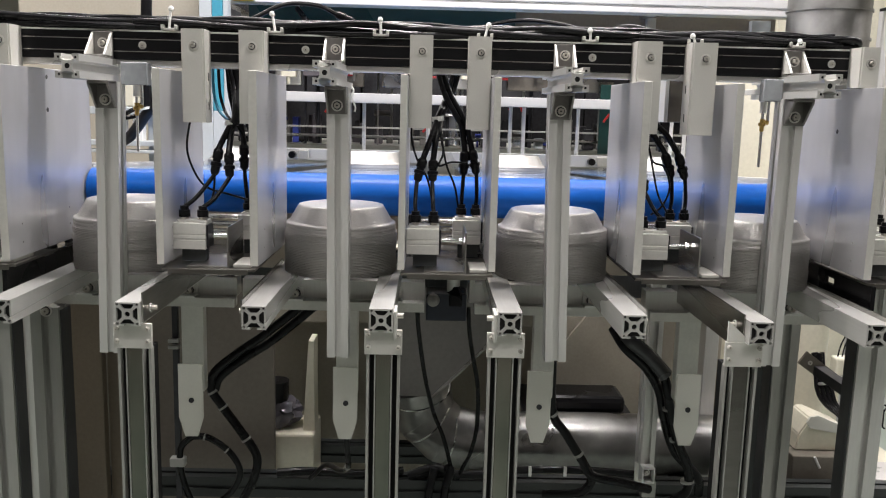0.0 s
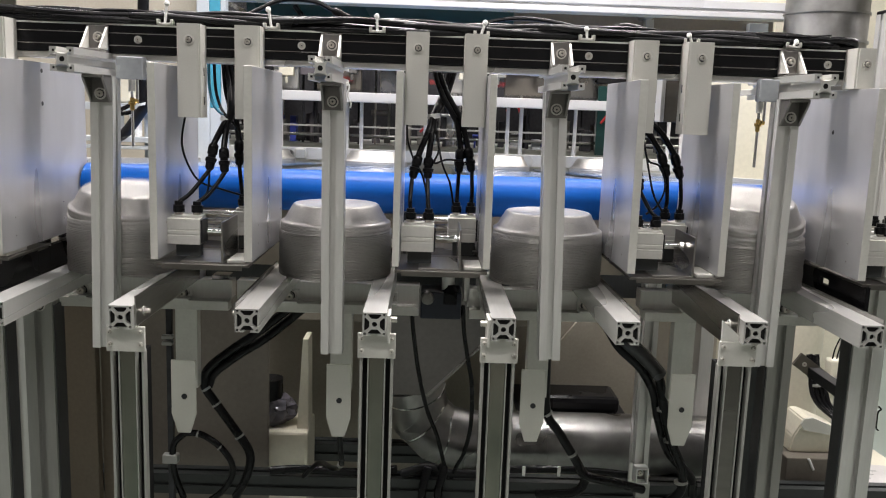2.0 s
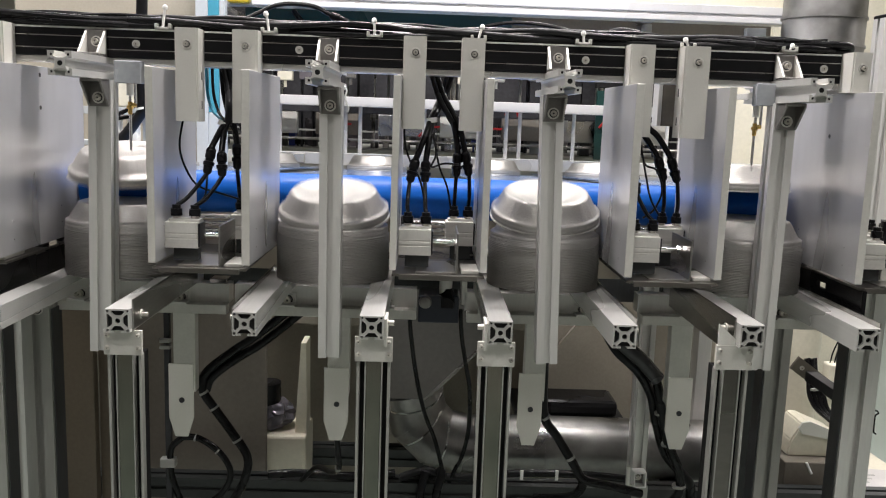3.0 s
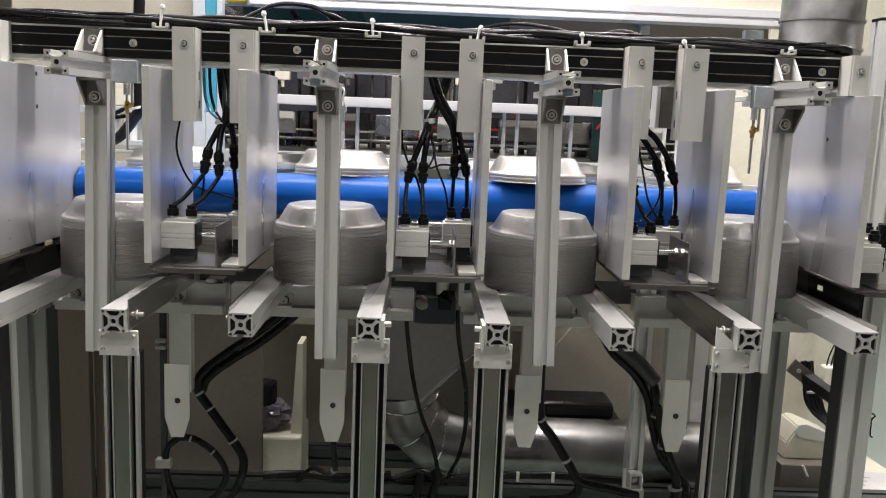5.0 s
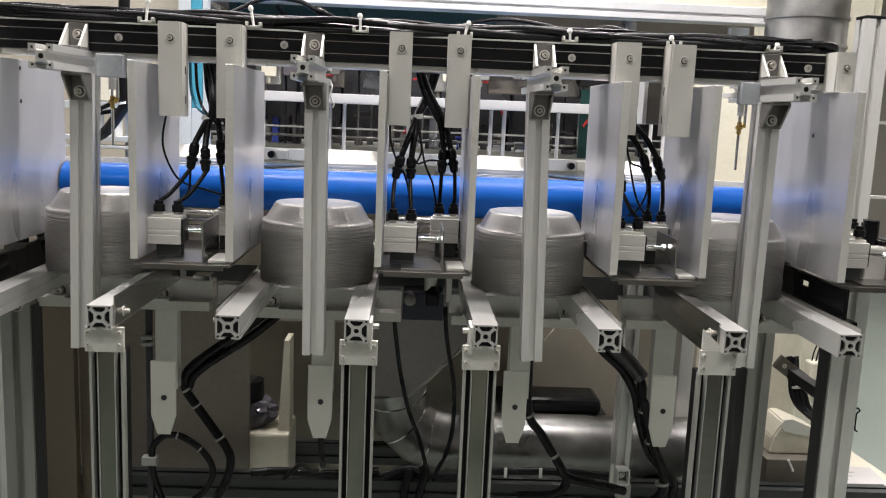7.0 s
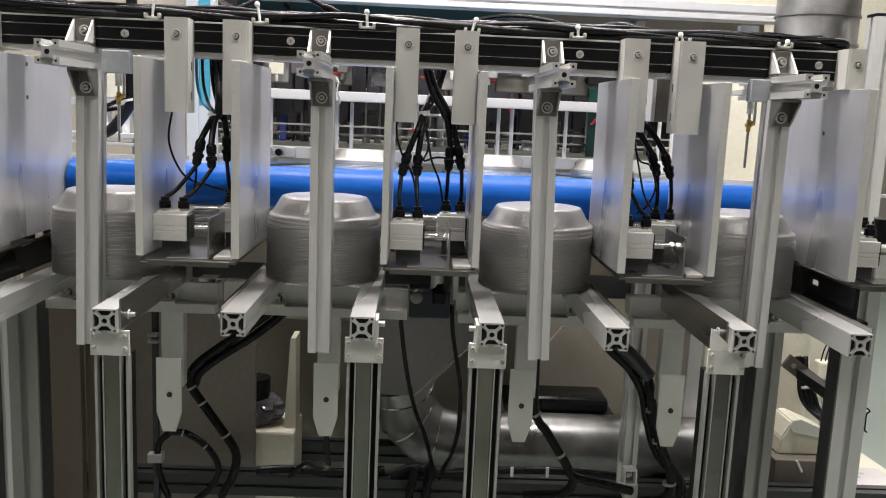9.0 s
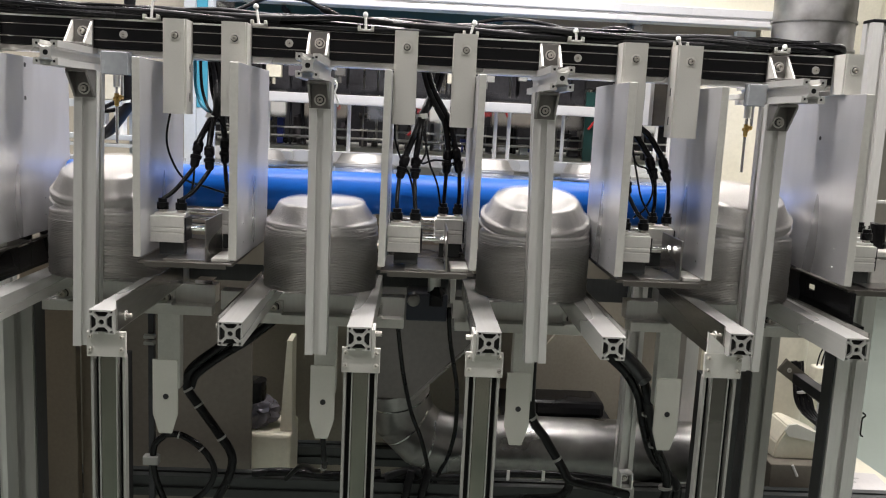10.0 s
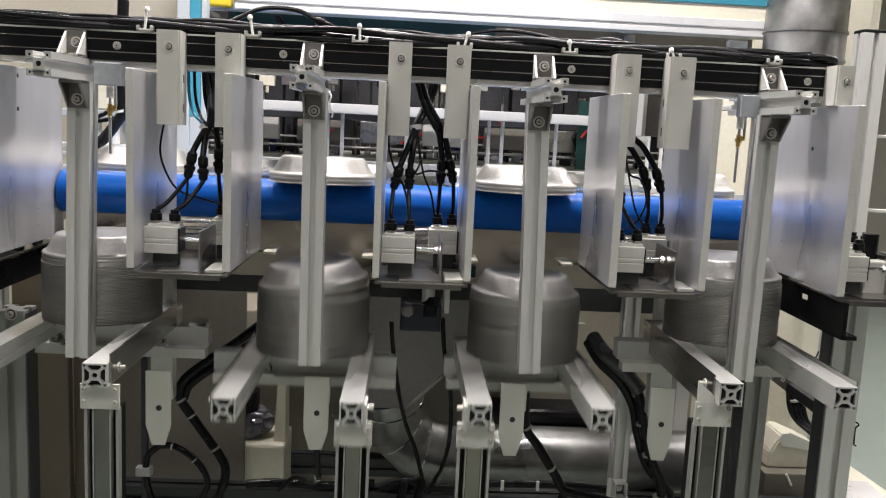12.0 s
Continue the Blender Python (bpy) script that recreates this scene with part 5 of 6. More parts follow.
def cream_stand():
    e = thing("cream_stand", (-0.29, 0.5, 0), "cream painted stand with upright rear flange", "stand")
    part("stand_body", boxes((-0.345, -0.249, 0.48, 0.60, 0.0, 0.553), bevel=0.006), CREAM, e)
    bm = bmesh.new()
    prism(bm, ((-0.274, 0.5535), (-0.250, 0.5535), (-0.252, 0.746), (-0.263, 0.746)), 0.50, 0.56, Matrix(((1, 0, 0, 0), (0, 0, 1, 0), (0, 1, 0, 0), (0, 0, 0, 1))))
    part("flange", bm, CREAM, e)
    b = thing("wrapped_motor", (-0.315, 0.53, 0.5535), "dark motor wrapped in clear grey plastic bag", "motor")
    bm = bmesh.new()
    bmesh.ops.create_icosphere(bm, subdivisions=4, radius=1)
    for v in bm.verts:
        q = v.co.copy()
        k = 1 + 0.22 * noise.noise(q * 2.3) + 0.12 * noise.noise(q * 6)
        v.co = Vector((q.x * 0.046 * k, q.y * 0.035 * k, max(q.z, -0.75) * 0.036 * k))
    bmesh.ops.translate(bm, verts=bm.verts, vec=Vector((-0.327, 0.53, 0.583)))
    part("bag", bm, FILMW, b, "crumpled clear plastic bag", True)
    part("motor_cap", bar(bmesh.new(), (-0.336, 0.53, 0.60), (-0.336, 0.53, 0.652), 0.028, 20), RUBBER, b, "black motor cap", True)


def right_group():
    t = thing("cream_tank", (0.81, 0.62, 0.5585), "cream plastic tank with rounded foot", "tank")
    bm = bmesh.new()
    m = Matrix.Translation((0.81, 0.62, 0))
    rod(bm, 0.056, 0.568, 0.98, 40, m)
    rod(bm, 0.050, 0.5585, 0.569, 40, m)
    part("tank_body", bm, CREAM, t, "", True)
    part("tank_collar", bar(bmesh.new(), (0.81, 0.62, 0.978), (0.81, 0.62, 1.0), 0.038, 24), GREYP, t, "", True)
    single("tank_table", boxes((0.72, 0.885, 0.506, 0.75, 0.0, 0.558), bevel=0.004), BEIGE, (0.80, 0.6, 0), "cream painted low cabinet", "cabinet")
    bm = bmesh.new()
    front = Matrix(((1, 0, 0, 0), (0, 0, 1, 0), (0, 1, 0, 0), (0, 0, 0, 1)))
    prism(bm, ((0.728, 0.563), (0.835, 0.563), (0.835, 0.606), (0.8113, 0.6155), (0.766, 0.634), (0.752, 0.631), (0.733, 0.596)), 0.42, 0.50, front)
    bmesh.ops.bevel(bm, geom=list(bm.edges), offset=0.003, segments=2, affect="EDGES")
    b = thing("cream_box", (0.78, 0.44, 0.563), "cream folded sheet cover with paler lid", "cover")
    part("cover_body", bm, CREAM, b)
    bm = bmesh.new()
    prism(bm, ((0.752, 0.6125), (0.835, 0.598), (0.835, 0.611), (0.812, 0.6205), (0.767, 0.6385), (0.751, 0.636), (0.744, 0.624)), 0.413, 0.418, front)
    part("lid", bm, TAGW, b, "pale lid flap")
    part("white_bolt", bar(bmesh.new(), (0.753, 0.385, 0.564), (0.765, 0.385, 0.541), 0.0026, 8), TIEW, b)
    single("cover_stand", boxes((0.712, 0.85, 0.39, 0.504, 0.0, 0.5625), bevel=0.002), SHADY, (0.78, 0.44, 0), "dark brown cabinet side beneath a cover", "cabinet")
    d = thing("diagonal_bar", (0.70, 0.245, 0.70), "dull steel diagonal bar between frame legs", "bar")
    m, length = between((0.644, 0.245, 0.808), (0.775, 0.245, 0.716))
    bm = bmesh.new()
    prism(bm, ((-0.013, -0.003), (0.013, -0.003), (0.013, 0.003), (-0.013, 0.003)), 0, length, m @ Matrix.Rotation(radians(90), 4, "Z"))
    bar_ob = part("flat_bar", bm, SHADY, d)
    part("mount", boxes((0.664, 0.684, 0.1004, 0.2418, 0.776, 0.794), bevel=0.001), DARK, d)
    for k in (0.1, 0.25):
        q = Vector((0.644, 0.2418, 0.808)).lerp(Vector((0.775, 0.2418, 0.716)), k)
        part("bolt", bolt_mesh(Matrix.Translation(q) @ TO_CAMERA, 0.003, 0.002, 0.0045), BOLTS, bar_ob, "", True)
    lines = [[(0.792 + 0.007 * k, 0.515 + 0.006 * (k % 2), 0.74), (0.798 + 0.006 * k, 0.51, 0.70), (0.800 + 0.010 * k, 0.50, 0.665), (0.812 + 0.008 * k, 0.49, 0.64), (0.838 + 0.004 * k, 0.47, 0.618)] for k in range(4)]
    hose_set("tied_cable_bunch", lines, 0.0045, "tied bunch of black cables beside the tank", ties=(((0.812, 0.506, 0.682), (0.813, 0.506, 0.678), 0.0145),), tie_mat=TIEG)
    w = thing("terminal_plug", (0.843, 0.50, 0.70), "cream plug with thin black wires", "plug")
    part("plug_body", boxes((0.828, 0.860, 0.485, 0.515, 0.700, 0.737), bevel=0.004), CREAM, w)
    for k in range(3):
        part("wire", sweep(bmesh.new(), [(0.836 + 0.009 * k, 0.50, 0.736), (0.840 + 0.009 * k, 0.50, 0.76), (0.852 + 0.009 * k, 0.505, 0.785)], 0.0015, 6), RUBBER, w, "", True)
    turn = Matrix.Rotation(radians(4), 3, "Z")
    c = thing("low_cabinet", (1.2, 1.04, 0), "low dark brown cabinet with a cream top", "cabinet")
    bm = boxes((1.0, 1.322, 0.905, 1.185, 0.0, 0.2745), bevel=0.003)
    bmesh.ops.rotate(bm, verts=bm.verts, cent=(1.32, 1.04, 0), matrix=turn)
    part("cabinet_body", bm, BROWN, c)
    bm = boxes((0.998, 1.326, 0.903, 1.187, 0.2747, 0.2797), bevel=0.0015)
    bmesh.ops.rotate(bm, verts=bm.verts, cent=(1.32, 1.04, 0), matrix=turn)
    part("cabinet_top", bm, CREAM, c, "cream top sheet")
    bm = boxes((1.12, 1.300, 0.912, 1.035, 0.2799, 0.2822), bevel=0.0006)
    bmesh.ops.rotate(bm, verts=bm.verts, cent=(1.23, 0.965, 0.28), matrix=Matrix.Rotation(radians(-5), 3, "Z"))
    p = thing("paper_sheet", (1.22, 0.965, 0.2799), "white printed paper sheet lying on a cabinet", "paper")
    sheet = part("sheet", bm, PAPER, p)
    for k in range(3):
        part("print_bar", boxes((1.15 + 0.012 * k, 1.20 + 0.02 * k, 0.94 + 0.024 * k, 0.948 + 0.024 * k, 0.2823, 0.2827)), TIEG, sheet)
    # drive beside the outer plate
    a = thing("drive_unit", (0.66, 0.01, 1.004), "white cylinder drive with black cap", "drive")
    part("drive_body", boxes((0.628, 0.662, -0.03, 0.03, 1.006, 1.055), bevel=0.003), CYL, a)
    part("drive_cap", bar(bmesh.new(), (0.648, 0.0, 1.055), (0.648, 0.0, 1.09), 0.011, 16), RUBBER, a, "black cap", True)
    part("drive_mount", boxes((0.60, 0.70, -0.05, 0.07, 1.0025, 1.006), bevel=0.0005), STEEL, a)
    part("drive_rod", bar(bmesh.new(), (0.661, 0.0, 1.032), (0.72, 0.0, 1.032), 0.004, 10), CHROME, a, "", True)
    part("drive_block", boxes((0.685, 0.73, -0.03, 0.05, 1.006, 1.06), bevel=0.004), DARK, a)
    g = thing("guide_channel", (0.60, 0.14, 0.98), "black slotted side channel of the outer fork", "channel")
    part("channel", boxes((0.576, 0.582, -0.085, 0.022, 0.958, 1.003), (0.576, 0.582, 0.050, 0.26, 0.958, 1.003), (0.576, 0.582, 0.022, 0.050, 0.958, 0.9835), (0.576, 0.582, 0.022, 0.050, 0.9925, 1.003), (0.576, 0.598, -0.085, 0.26, 0.952, 0.958), bevel=0.0005), RUBBER, g)
    g = thing("guide_channel", (-0.60, 0.14, 0.98), "black slotted side channel of the outer fork", "channel")
    part("channel", boxes((-0.592, -0.586, -0.07, 0.045, 0.962, 1.003), (-0.592, -0.586, 0.085, 0.26, 0.962, 1.003), (-0.592, -0.586, 0.045, 0.085, 0.962, 0.9945), (-0.592, -0.586, 0.045, 0.085, 0.9975, 1.003), (-0.605, -0.586, -0.07, 0.26, 0.956, 0.962), bevel=0.0005), RUBBER, g)


def lower_hoses():
    def run(name, label, r, *lines, ties=(), mat=RUBBER):
        hose_set(name, [list(q) for q in lines], r, label, mat, ties=[(p, q, r * 1.13 + (0.003 if len(lines) > 1 and name == "tied_hose_bunch" else 0)) for p, q, _ in ties], tie_mat=TIEG)

    run("ribbed_hose", "thick black cable hose looping below the forks", 0.0078,
        [(-0.21, 0.25, 0.905), (-0.3025, 0.24, 0.830), (-0.3412, 0.24, 0.802), (-0.388, 0.237, 0.763), (-0.395, 0.235, 0.732), (-0.3758, 0.235, 0.700), (-0.342, 0.235, 0.6515), (-0.317, 0.235, 0.610), (-0.322, 0.235, 0.568), (-0.345, 0.25, 0.52)],
        [(-0.20, 0.262, 0.893), (-0.29, 0.252, 0.817), (-0.335, 0.25, 0.787), (-0.380, 0.245, 0.752), (-0.390, 0.240, 0.728)],
        ties=[((-0.3935, 0.235, 0.728), (-0.3915, 0.235, 0.7245), 0.0105), ((-0.3758, 0.235, 0.7000), (-0.3738, 0.235, 0.6970), 0.0105), ((-0.3360, 0.235, 0.642), (-0.3340, 0.235, 0.6388), 0.0105)])
    run("cable_loop", "black tied cable loop", 0.0056,
        [(-0.420, 0.20, 0.658), (-0.3914, 0.20, 0.6557), (-0.3551, 0.20, 0.6292), (-0.3388, 0.20, 0.5938), (-0.3535, 0.205, 0.5572), (-0.385, 0.22, 0.525)],
        [(-0.420, 0.20, 0.658), (-0.4396, 0.20, 0.6371), (-0.4415, 0.20, 0.6014), (-0.438, 0.21, 0.565), (-0.43, 0.22, 0.53)],
        ties=[((-0.4000, 0.20, 0.6575), (-0.3970, 0.20, 0.6565), 0.009), ((-0.3620, 0.20, 0.6350), (-0.3598, 0.20, 0.6330), 0.009), ((-0.4405, 0.2, 0.620), (-0.4408, 0.2, 0.616), 0.009)])
    m = thing("cable_mount", (-0.446, 0.2, 0.81), "small grey cable mount on a dark post", "mount")
    part("mount_post", boxes((-0.452, -0.442, 0.206, 0.216, 0.02, 0.93), bevel=0.001), DARK, m)
    for z in (0.8165, 0.8275):
        part("clip", boxes((-0.456, -0.438, 0.194, 0.2055, z - 0.003, z + 0.003), bevel=0.001), TIEG, m)
    single("cable_clamp_block", boxes((-0.458, -0.432, 0.192, 0.208, 0.604, 0.620), bevel=0.002), TIEG, (-0.445, 0.2, 0.604), "grey plastic clamp on a cable loop", "clamp")
    run("sensor_cable", "thin dark sensor cable below a sensor plate", 0.0045,
        [(-0.141, 0.045, 0.727), (-0.140, 0.06, 0.69), (-0.143, 0.10, 0.65), (-0.165, 0.18, 0.61), (-0.20, 0.28, 0.575), (-0.235, 0.33, 0.5255)],
        ties=[((-0.143, 0.09, 0.657), (-0.143, 0.092, 0.653), 0.007)])
    run("long_lead", "long thin black leads hanging past the duct", 0.0038,
        [(-0.037, 0.16, 0.895), (-0.0338, 0.17, 0.857), (-0.0225, 0.20, 0.7745), (-0.0058, 0.25, 0.692), (0.0142, 0.30, 0.6254), (0.0308, 0.33, 0.554), (0.035, 0.34, 0.525)],
        [(0.046, 0.16, 0.905), (0.0503, 0.17, 0.8575), (0.060, 0.20, 0.803), (0.0704, 0.23, 0.7455), (0.0740, 0.27, 0.6595), (0.066, 0.31, 0.590), (0.055, 0.33, 0.556), (0.045, 0.34, 0.525)])
    run("ground_cables", "tangle of black cables lying along the base rail", 0.008,
        [(-0.30, 0.34, 0.531), (-0.25, 0.345, 0.533), (-0.2, 0.34, 0.534), (-0.14, 0.345, 0.53), (-0.06, 0.36, 0.531)],
        [(-0.05, 0.34, 0.531), (0.0, 0.345, 0.545), (0.04, 0.34, 0.535), (0.10, 0.35, 0.531)],
        [(-0.04, 0.35, 0.53), (0.01, 0.35, 0.531), (0.03, 0.33, 0.55), (0.02, 0.32, 0.50), (0.03, 0.33, 0.44)],
        [(0.0, 0.33, 0.55), (-0.01, 0.32, 0.50), (-0.005, 0.33, 0.44)])
    run("sleeved_hose", "thick grey-black sleeved hose beneath a fork", 0.0138,
        [(0.3225, 0.2800, 0.8523), (0.3350, 0.2400, 0.8345), (0.3707, 0.2400, 0.8045), (0.4030, 0.2450, 0.7704)], mat=SLEEVE)
    run("tied_hose_bunch", "black tied cable trunk beside the strut", 0.0085,
        [(0.3997, 0.2470, 0.7704), (0.4061, 0.2450, 0.7520), (0.4174, 0.2450, 0.7000), (0.4329, 0.2450, 0.6476), (0.4585, 0.2500, 0.5896), (0.4613, 0.2650, 0.5408), (0.4340, 0.2950, 0.5023)],
        [(0.3130, 0.2800, 0.8436), (0.3281, 0.2450, 0.8185), (0.3706, 0.2550, 0.7792), (0.3998, 0.2650, 0.7334), (0.4142, 0.2700, 0.6800), (0.4387, 0.2750, 0.6160), (0.4876, 0.2850, 0.5629), (0.5029, 0.3150, 0.5157)],
        ties=[((0.4157, 0.2500, 0.7089), (0.4165, 0.2500, 0.7047), 0.0105), ((0.4317, 0.2500, 0.6517), (0.4330, 0.2500, 0.6479), 0.0105), ((0.4594, 0.2550, 0.5694), (0.4599, 0.2550, 0.5651), 0.0105)])
    run("slanted_hose", "black tied hose slanting over the duct", 0.008,
        [(0.1938, 0.20, 0.811), (0.1985, 0.20, 0.7157), (0.2237, 0.20, 0.6755), (0.2561, 0.20, 0.6249), (0.2740, 0.20, 0.599), (0.3328, 0.21, 0.582), (0.3836, 0.23, 0.562)],
        [(0.2600, 0.20, 0.618), (0.274, 0.205, 0.590), (0.262, 0.22, 0.560), (0.225, 0.24, 0.545), (0.20, 0.26, 0.535)],
        ties=[((0.2465, 0.20, 0.6400), (0.2490, 0.20, 0.6360), 0.0105), ((0.2000, 0.20, 0.712), (0.2025, 0.20, 0.7085), 0.0105)])
    run("base_cable", "black cable strapped with white ties along the base", 0.0075,
        [(0.10, 0.34, 0.542), (0.18, 0.337, 0.5475), (0.249, 0.337, 0.549), (0.33, 0.34, 0.545), (0.42, 0.345, 0.535)])
    for x, z in ((0.182, 0.5485), (0.249, 0.5495)):
        single("white_cable_tie", boxes((x - 0.003, x + 0.003, 0.326, 0.3285, z - 0.010, z + 0.010), bevel=0.0008), TIEW, (x, 0.327, z - 0.01), "small white tie on a black cable", "cable tie", "white cable ties")


def outer_lane_hoses():
    hose_set("hanging_hose", [[(-0.573, 0.50, 1.42), (-0.578, 0.50, 1.30), (-0.579, 0.50, 1.245), (-0.577, 0.50, 1.205)],
                             [(-0.555, 0.50, 1.222), (-0.5765, 0.50, 1.2035), (-0.600, 0.50, 1.1715), (-0.620, 0.50, 1.150), (-0.655, 0.50, 1.136)]], 0.0105, "thick black hoses hanging behind the outer lane",
             ties=(((-0.578, 0.50, 1.2130), (-0.577, 0.50, 1.2085), 0.0125),))
    hose_set("thin_hose", [[(-0.560, 0.50, 1.235), (-0.580, 0.50, 1.223), (-0.603, 0.50, 1.209), (-0.635, 0.50, 1.192)], [(-0.570, 0.51, 1.205), (-0.600, 0.51, 1.196), (-0.630, 0.51, 1.190), (-0.66, 0.51, 1.19)]], 0.0042, "thin black hoses behind the outer lane")
    c = thing("tan_junction_box", (-0.655, 0.62, 1.21), "tan junction box on a pale rack", "box")
    part("box_body", boxes((-0.685, -0.638, 0.60, 0.64, 1.212, 1.30), bevel=0.003), CREAM, c)
    r = thing("pale_rack", (-0.64, 0.62, 0), "pale grey rack with two cross rails", "rack")
    for x in (-0.69, -0.6175):
        part("rack_upright", boxes((x - 0.006, x + 0.006, 0.6405, 0.66, 0.0, 1.36), bevel=0.001), GREYP, r)
    for z0, z1 in ((1.1315, 1.1420), (1.1165, 1.1230), (1.196, 1.2115)):
        part("cross_rail", boxes((-0.75, -0.5995, 0.60, 0.64, z0, z1), bevel=0.001), GREYP, r, "pale grey cross rail")
    for x in (-0.665, -0.6395, -0.628):
        part("spacer", boxes((x - 0.004, x + 0.004, 0.606, 0.63, 1.1422, 1.1958), bevel=0.001), TIEW, r, "white spacer")


def tie_scrap():
    hose_set("loose_tie_tail", [[(-0.1305, -0.034, 1.252), (-0.1270, -0.036, 1.246), (-0.1290, -0.037, 1.236), (-0.1245, -0.036, 1.224), (-0.1255, -0.035, 1.218)]], 0.0012, "curled white tie tail on the upright", TIEW)


def middle_junction():
    e = thing("valve_block", (0.01, 0.13, 0.94), "dark valve block between the middle forks", "valve block")
    part("block", boxes((-0.0235, 0.0425, 0.14, 0.20, 0.886, 0.931), bevel=0.003), NAVY, e, "dark blue valve body")
    part("block_rail", boxes((-0.075, 0.10, 0.21, 0.23, 0.965, 0.985), bevel=0.002), TEAL, e)
    part("solenoid", turned((-0.012, 0.155, 0.921), (-0.012, 0.128, 0.921), ((0, 1), (0.7, 1), (0.92, 0.85), (1, 0.5)), 0.0105, 18), CAST, e, "dull round solenoid end", True)
    for x in (-0.045, 0.060):
        part("screw", bar(bmesh.new(), (x, 0.209, 0.972), (x, 0.202, 0.972), 0.006, 12), CHROME, e, "", True)
    part("post", bar(bmesh.new(), (0.0205, 0.155, 0.9312), (0.0205, 0.155, 1.0028), 0.0105, 18), ALU, e, "silver round post", True)
    part("clamp", turned((0.024, 0.150, 0.912), (0.024, 0.150, 0.942), ((0, 1), (0.55, 1), (0.85, 0.55), (1, 0.4)), 0.0165, 6), RUBBER, e, "black clamp nut")
    part("holder", boxes((0.046, 0.055, 0.15, 0.209, 0.915, 0.9645), bevel=0.001), CYL, e)


# ---- build ----
hall()
for row in LAMPS:
    batten_light(*row)
top_beam()
for x, w, low in ((-0.5985, 0.029, 1.198), (-0.3425, 0.031, 1.198), (-0.2645, 0.034, 1.198), (-0.0372, 0.031, 1.198), (0.0417, 0.031, 1.198), (0.2703, 0.034, 1.198), (0.3448, 0.035, 1.198), (0.5700, 0.026, 1.2675)):
    hanger(x, w, low)
for i, (x, tilt) in enumerate(((-0.4625, 0.008), (-0.148, -0.002), (0.1575, -0.010), (0.4705, 0.002))):
    guide_post(i, x, tilt)
HOLES = (((0.048, 1.255), (0.047, 1.209)), ((0.033, 1.207),))      # in the outer plates, as y and z
for x0, x1, toe in ((-0.583, -0.572, 0.0), (-0.3800, -0.3700, 0.0), (-0.2575, -0.2465, 0.02), (-0.0625, -0.0535, 0.0), (0.0580, 0.0675, 0.0), (0.2510, 0.2620, 0.0), (0.3720, 0.3820, 0.0), (0.5620, 0.5730, 0.02)):
    outer = abs(x0) > 0.5
    side_plate(x0, x1, y1=0.2 if outer else 0.118, toe=toe, holes=HOLES[x0 > 0] if outer else ())
for k, cx in enumerate(BOUNDS):
    bound_unit(k, cx)
cable_run()
for i in range(4):
    lifting_fork(i)
    pan_stack(i)
conveyor()
press()
nozzle(-0.4592, 0.09, 1.265, -0.4455, -0.4095)
nozzle(0.4760, 0.09, 1.265, 0.436, 0.4617)
for x, sx in ((-0.3735, -0.364), (-0.142, -0.138), (0.1505, 0.153), (0.377, 0.368)):
    drop_tag(x, sx)
lower_frame()
duct()
cream_stand()
right_group()
lower_hoses()
middle_junction()
outer_lane_hoses()
tie_scrap()

# ---- what moves ----
DROPS = (
    ((0, 0), (1.6, 0), (1.8, -0.011), (7.9, -0.011), (8.1, -0.020), (10.9, -0.020), (11.0, -0.043), (11.13, -0.069), (11.25, -0.072), (12, -0.072)),
    ((0, 0), (1.6, 0), (1.85, -0.009), (6.2, -0.009), (6.45, -0.017), (9.7, -0.017), (9.9, -0.027), (10.78, -0.027), (10.9, -0.054), (11.0, -0.0762), (11.08, -0.078), (11.88, -0.078), (12, -0.109)),
    ((0, 0), (0.6, 0), (0.8, -0.010), (6.2, -0.010), (6.45, -0.018), (9.65, -0.018), (9.85, -0.026), (10.73, -0.026), (10.8, -0.037), (10.9, -0.064), (11.0, -0.077), (11.88, -0.077), (12, -0.105)),
    ((0, 0), (5.1, 0), (5.35, -0.010), (10.8, -0.010), (10.9, -0.032), (11.0, -0.054), (11.1, -0.0605), (12, -0.0605)),
)
OVER = (0.50, 1.62, 2.77, 3.89, 5.03, 6.19, 7.35, 8.50, 9.68, 10.86, 12.0, 13.15, 14.3)      # a row crosses the nose
LATE = ((0.13, 0, 0.09, 0.04), (0.12, -0.02, -0.02, 0.14), (0.17, 0.01, 0.02, 0.22), (0.14, 0.03, 0.02, 0.14), (0.17, 0.06, 0.02, 0.15), (0.13, 0.0, 0.01, 0.12),
        (0.14, 0.03, 0.05, 0.12), (0.18, 0.10, 0.02, 0.16), (0.14, 0.02, 0.11, 0.12), (0.17, 0.05, -0.01, 0.05), (0.12, 0.0, 0.0, 0.10), (0.1, 0, 0.03, 0.1), (0.1, 0.02, 0, 0.1))
LEAN = {(1, 9): -6.5, (2, 9): 1.0}      # pans that come to rest askew
SPEED, FEED_Y, MAGAZINE_Z = 1.12, 1.62, 1.3585


def lane_drop(i, t):
    rows = DROPS[i]
    for (a, u), (b, v) in zip(rows, rows[1:]):
        if a <= t <= b:
            return u + (v - u) * (t - a) / (b - a)
    return rows[-1][1]


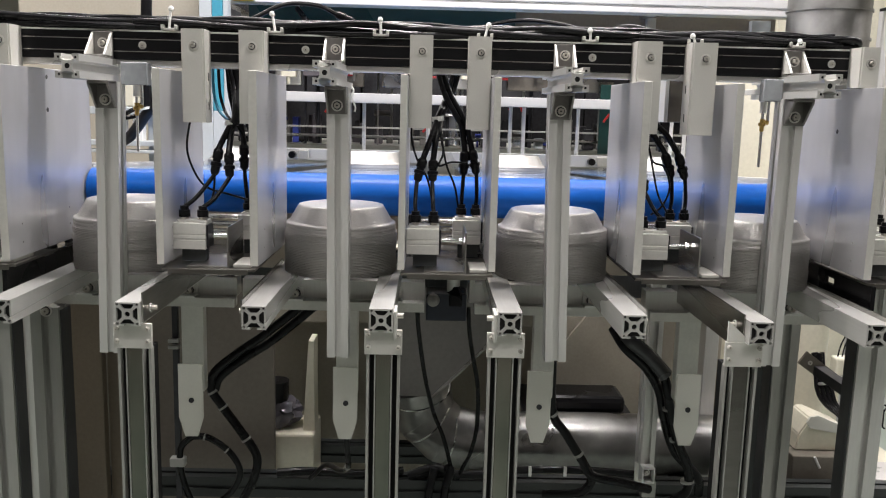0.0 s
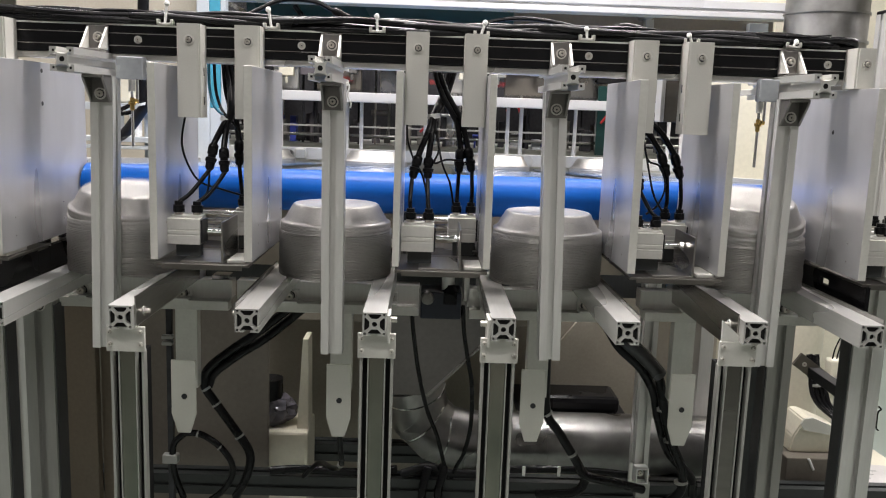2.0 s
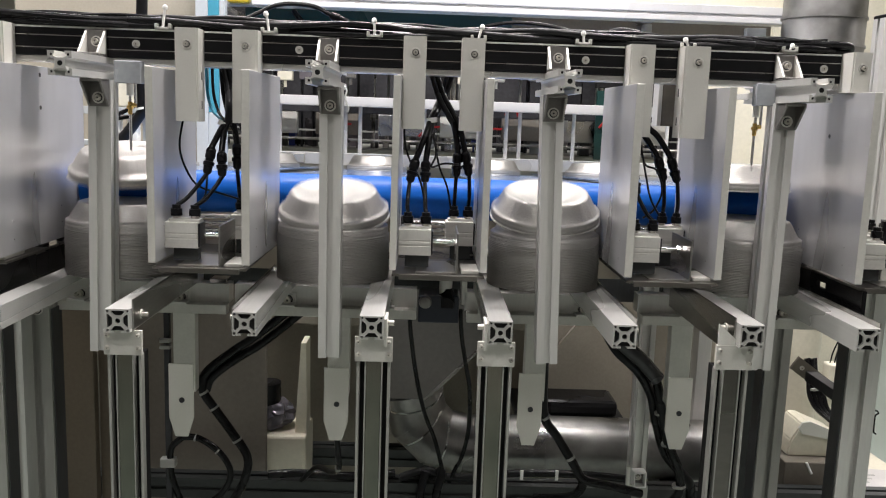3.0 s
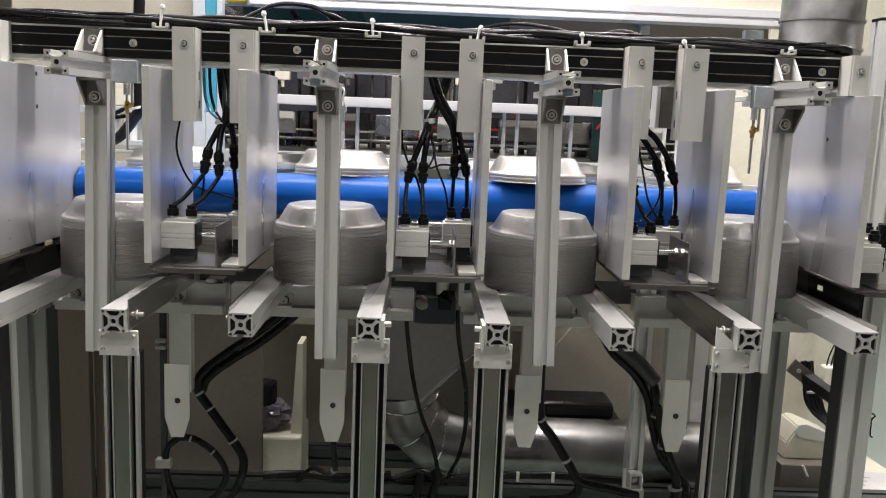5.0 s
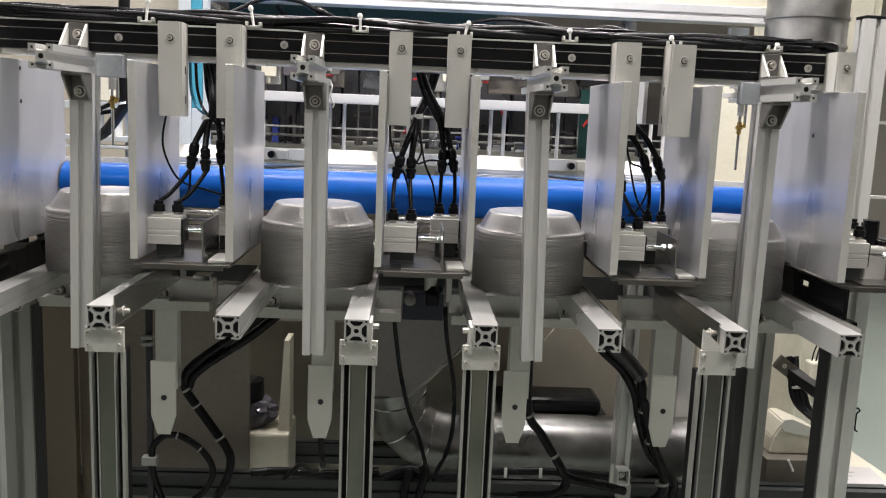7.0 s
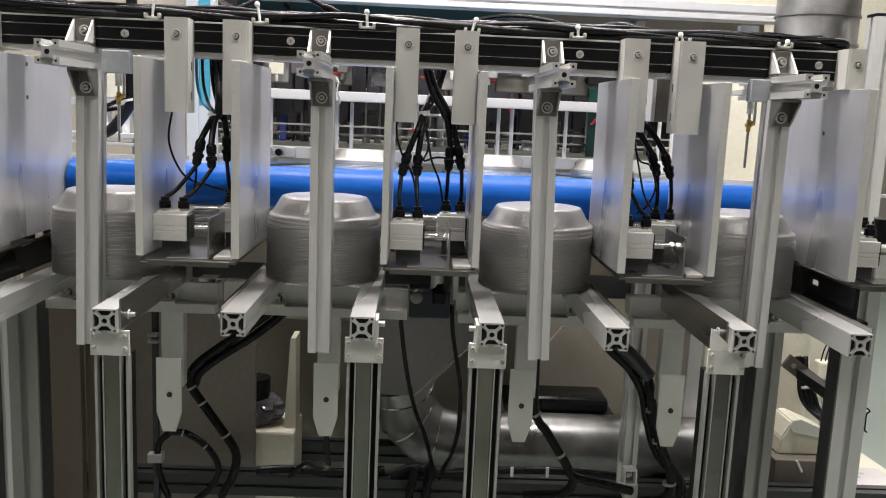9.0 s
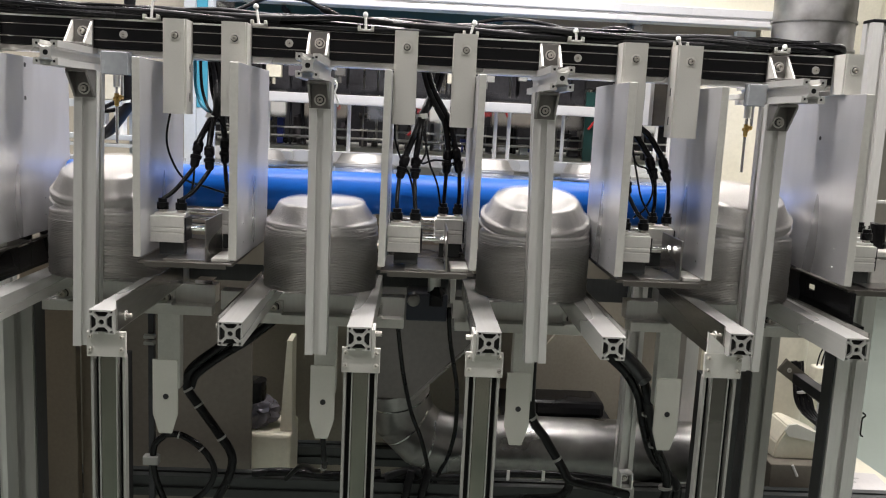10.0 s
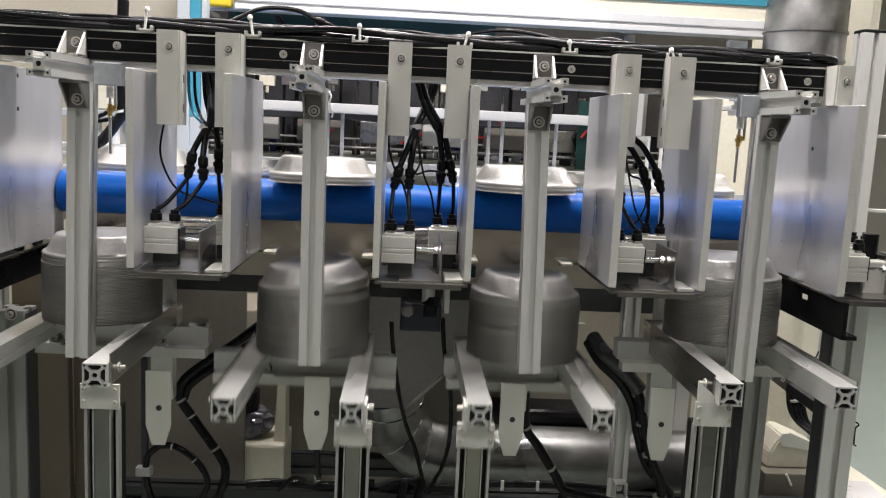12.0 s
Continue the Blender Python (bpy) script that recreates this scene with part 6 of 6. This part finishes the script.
def flying_pan(i, j):
    """The j-th pan of lane i: waits in the magazine, is laid on the belt, rides to the nose and drops on the stack."""
    rnd = random.Random(100 * i + j)
    p = new("foil_pan", PAN_MESHES[rnd.randrange(6)])
    tagged(p, "upside-down round aluminium foil pan with rolled rim", "pan", "pans on the conveyor")
    dx, spin = rnd.uniform(-0.004, 0.004), rnd.uniform(0, 360)
    x0 = STACK_X[i] + dx
    over = OVER[j] + LATE[j][i]
    laid = over - (FEED_Y - 0.15) / SPEED
    rows = []

    def at(t, x, y, z, rx=0.0, ry=0.0):
        if -1e-6 <= t <= 12 + 1e-6 and (not rows or t > rows[-1][0] + 0.02):
            rows.append((t, Matrix.Translation((x, y, z)) @ Matrix.Rotation(radians(rx), 4, "X") @ Matrix.Rotation(radians(ry), 4, "Y") @ Matrix.Rotation(radians(spin), 4, "Z")))

    def ride(t):
        y = 0.15 + SPEED * (over - t)
        at(t, x0, y, belt_z(max(y, 0.2)) + 0.0006 + (0.002 if y < 0.3 else 0), -math.degrees(math.atan(RISE)) * (1 if y > 0.3 else 0.4))

    if laid > 0:
        gone = [OVER[k] + LATE[k][i] - (FEED_Y - 0.15) / SPEED for k in range(len(OVER))]
        first = next(k for k, t in enumerate(gone) if t > 0)
        n = j - first
        at(0, x0, FEED_Y, MAGAZINE_Z + n * NEST)
        for k in range(first, j):
            at(gone[k] - 0.25, x0, FEED_Y, MAGAZINE_Z + (j - k) * NEST)
            at(gone[k] - 0.15, x0, FEED_Y, MAGAZINE_Z + (j - k - 1) * NEST)
        at(laid - 0.26, x0, FEED_Y, MAGAZINE_Z)
        at(laid - 0.12, x0, FEED_Y, MAGAZINE_Z - 0.10)
        at(laid, x0, FEED_Y - 0.01, belt_z(FEED_Y) + 0.001, -3)
        t = laid + 0.08
    else:
        ride(0.0)
        t = 0.08
    while t < over - 0.02:
        ride(t)
        t += 0.25 if over - t > 0.35 else 0.1
    ride(over)
    # leaves the belt and falls on the stack
    n = COUNT + j
    tilt, roll = rnd.uniform(15, 22), rnd.uniform(-6, 6)
    if j == 9 and i in (1, 2):
        tilt, roll = 33, (-10, 12)[i - 1]

    def top(t):
        return stack_base(i) + lane_drop(i, min(t, 12)) + n * NEST

    deep = top(over + 0.3) < NOSE_TOP - 0.10
    fall = 0.37 if deep else 0.32
    rest = over + fall
    sink = 0.022 if deep else 0.0
    at(over + 0.06, x0, 0.112, NOSE_TOP - 0.004 - 0.5 * sink, tilt * 0.6, roll * 0.3)
    at(over + 0.12, (x0 + STACK_X[i]) / 2, STACK_Y + 0.008, NOSE_TOP - 0.020 - sink, tilt, roll)
    at(rest - 0.06, STACK_X[i], STACK_Y + 0.003, top(rest - 0.06) + 0.014, tilt * 0.45, -roll * 0.6)
    lean = rnd.uniform(-2.2, 2.2) if deep else rnd.uniform(-0.5, 0.5)
    lean = LEAN.get((i, j), lean)
    lx, lift = rnd.uniform(-0.0008, 0.0008), abs(math.sin(radians(lean))) * 0.08
    at(rest, STACK_X[i] + lx, STACK_Y, top(rest) + lift, 0, lean)
    for t, _ in DROPS[i]:
        if t > rest + 0.02:
            at(t, STACK_X[i] + lx, STACK_Y, top(t) + lift, 0, lean)
    if rows[-1][0] < 12 - 1e-6:
        rows.append((12, rows[-1][1]))
    walk(p, rows)


def motions():
    for i in range(4):
        for e in (FORKS[i], STACKS[i]):
            home = e.location.copy()
            walk(e, [(t, Matrix.Translation(home + Vector((0, 0, d)))) for t, d in DROPS[i]])
    for i in range(4):
        for j in range(len(OVER)):
            flying_pan(i, j)
    q = PLATEN[0]
    home = q.location.copy()
    strokes = [(0, 0.0)]
    for t in OVER[:11]:
        strokes += [(t - 0.2, 0.0), (t - 0.02, -0.17), (t + 0.25, -0.17), (t + 0.42, 0.0)]
    strokes = [s for s in strokes if s[0] <= 12]
    if strokes[-1][0] < 12:
        strokes.append((12, strokes[-1][1]))
    walk(q, [(t, Matrix.Translation(home + Vector((0, 0, d)))) for t, d in strokes])


motions()
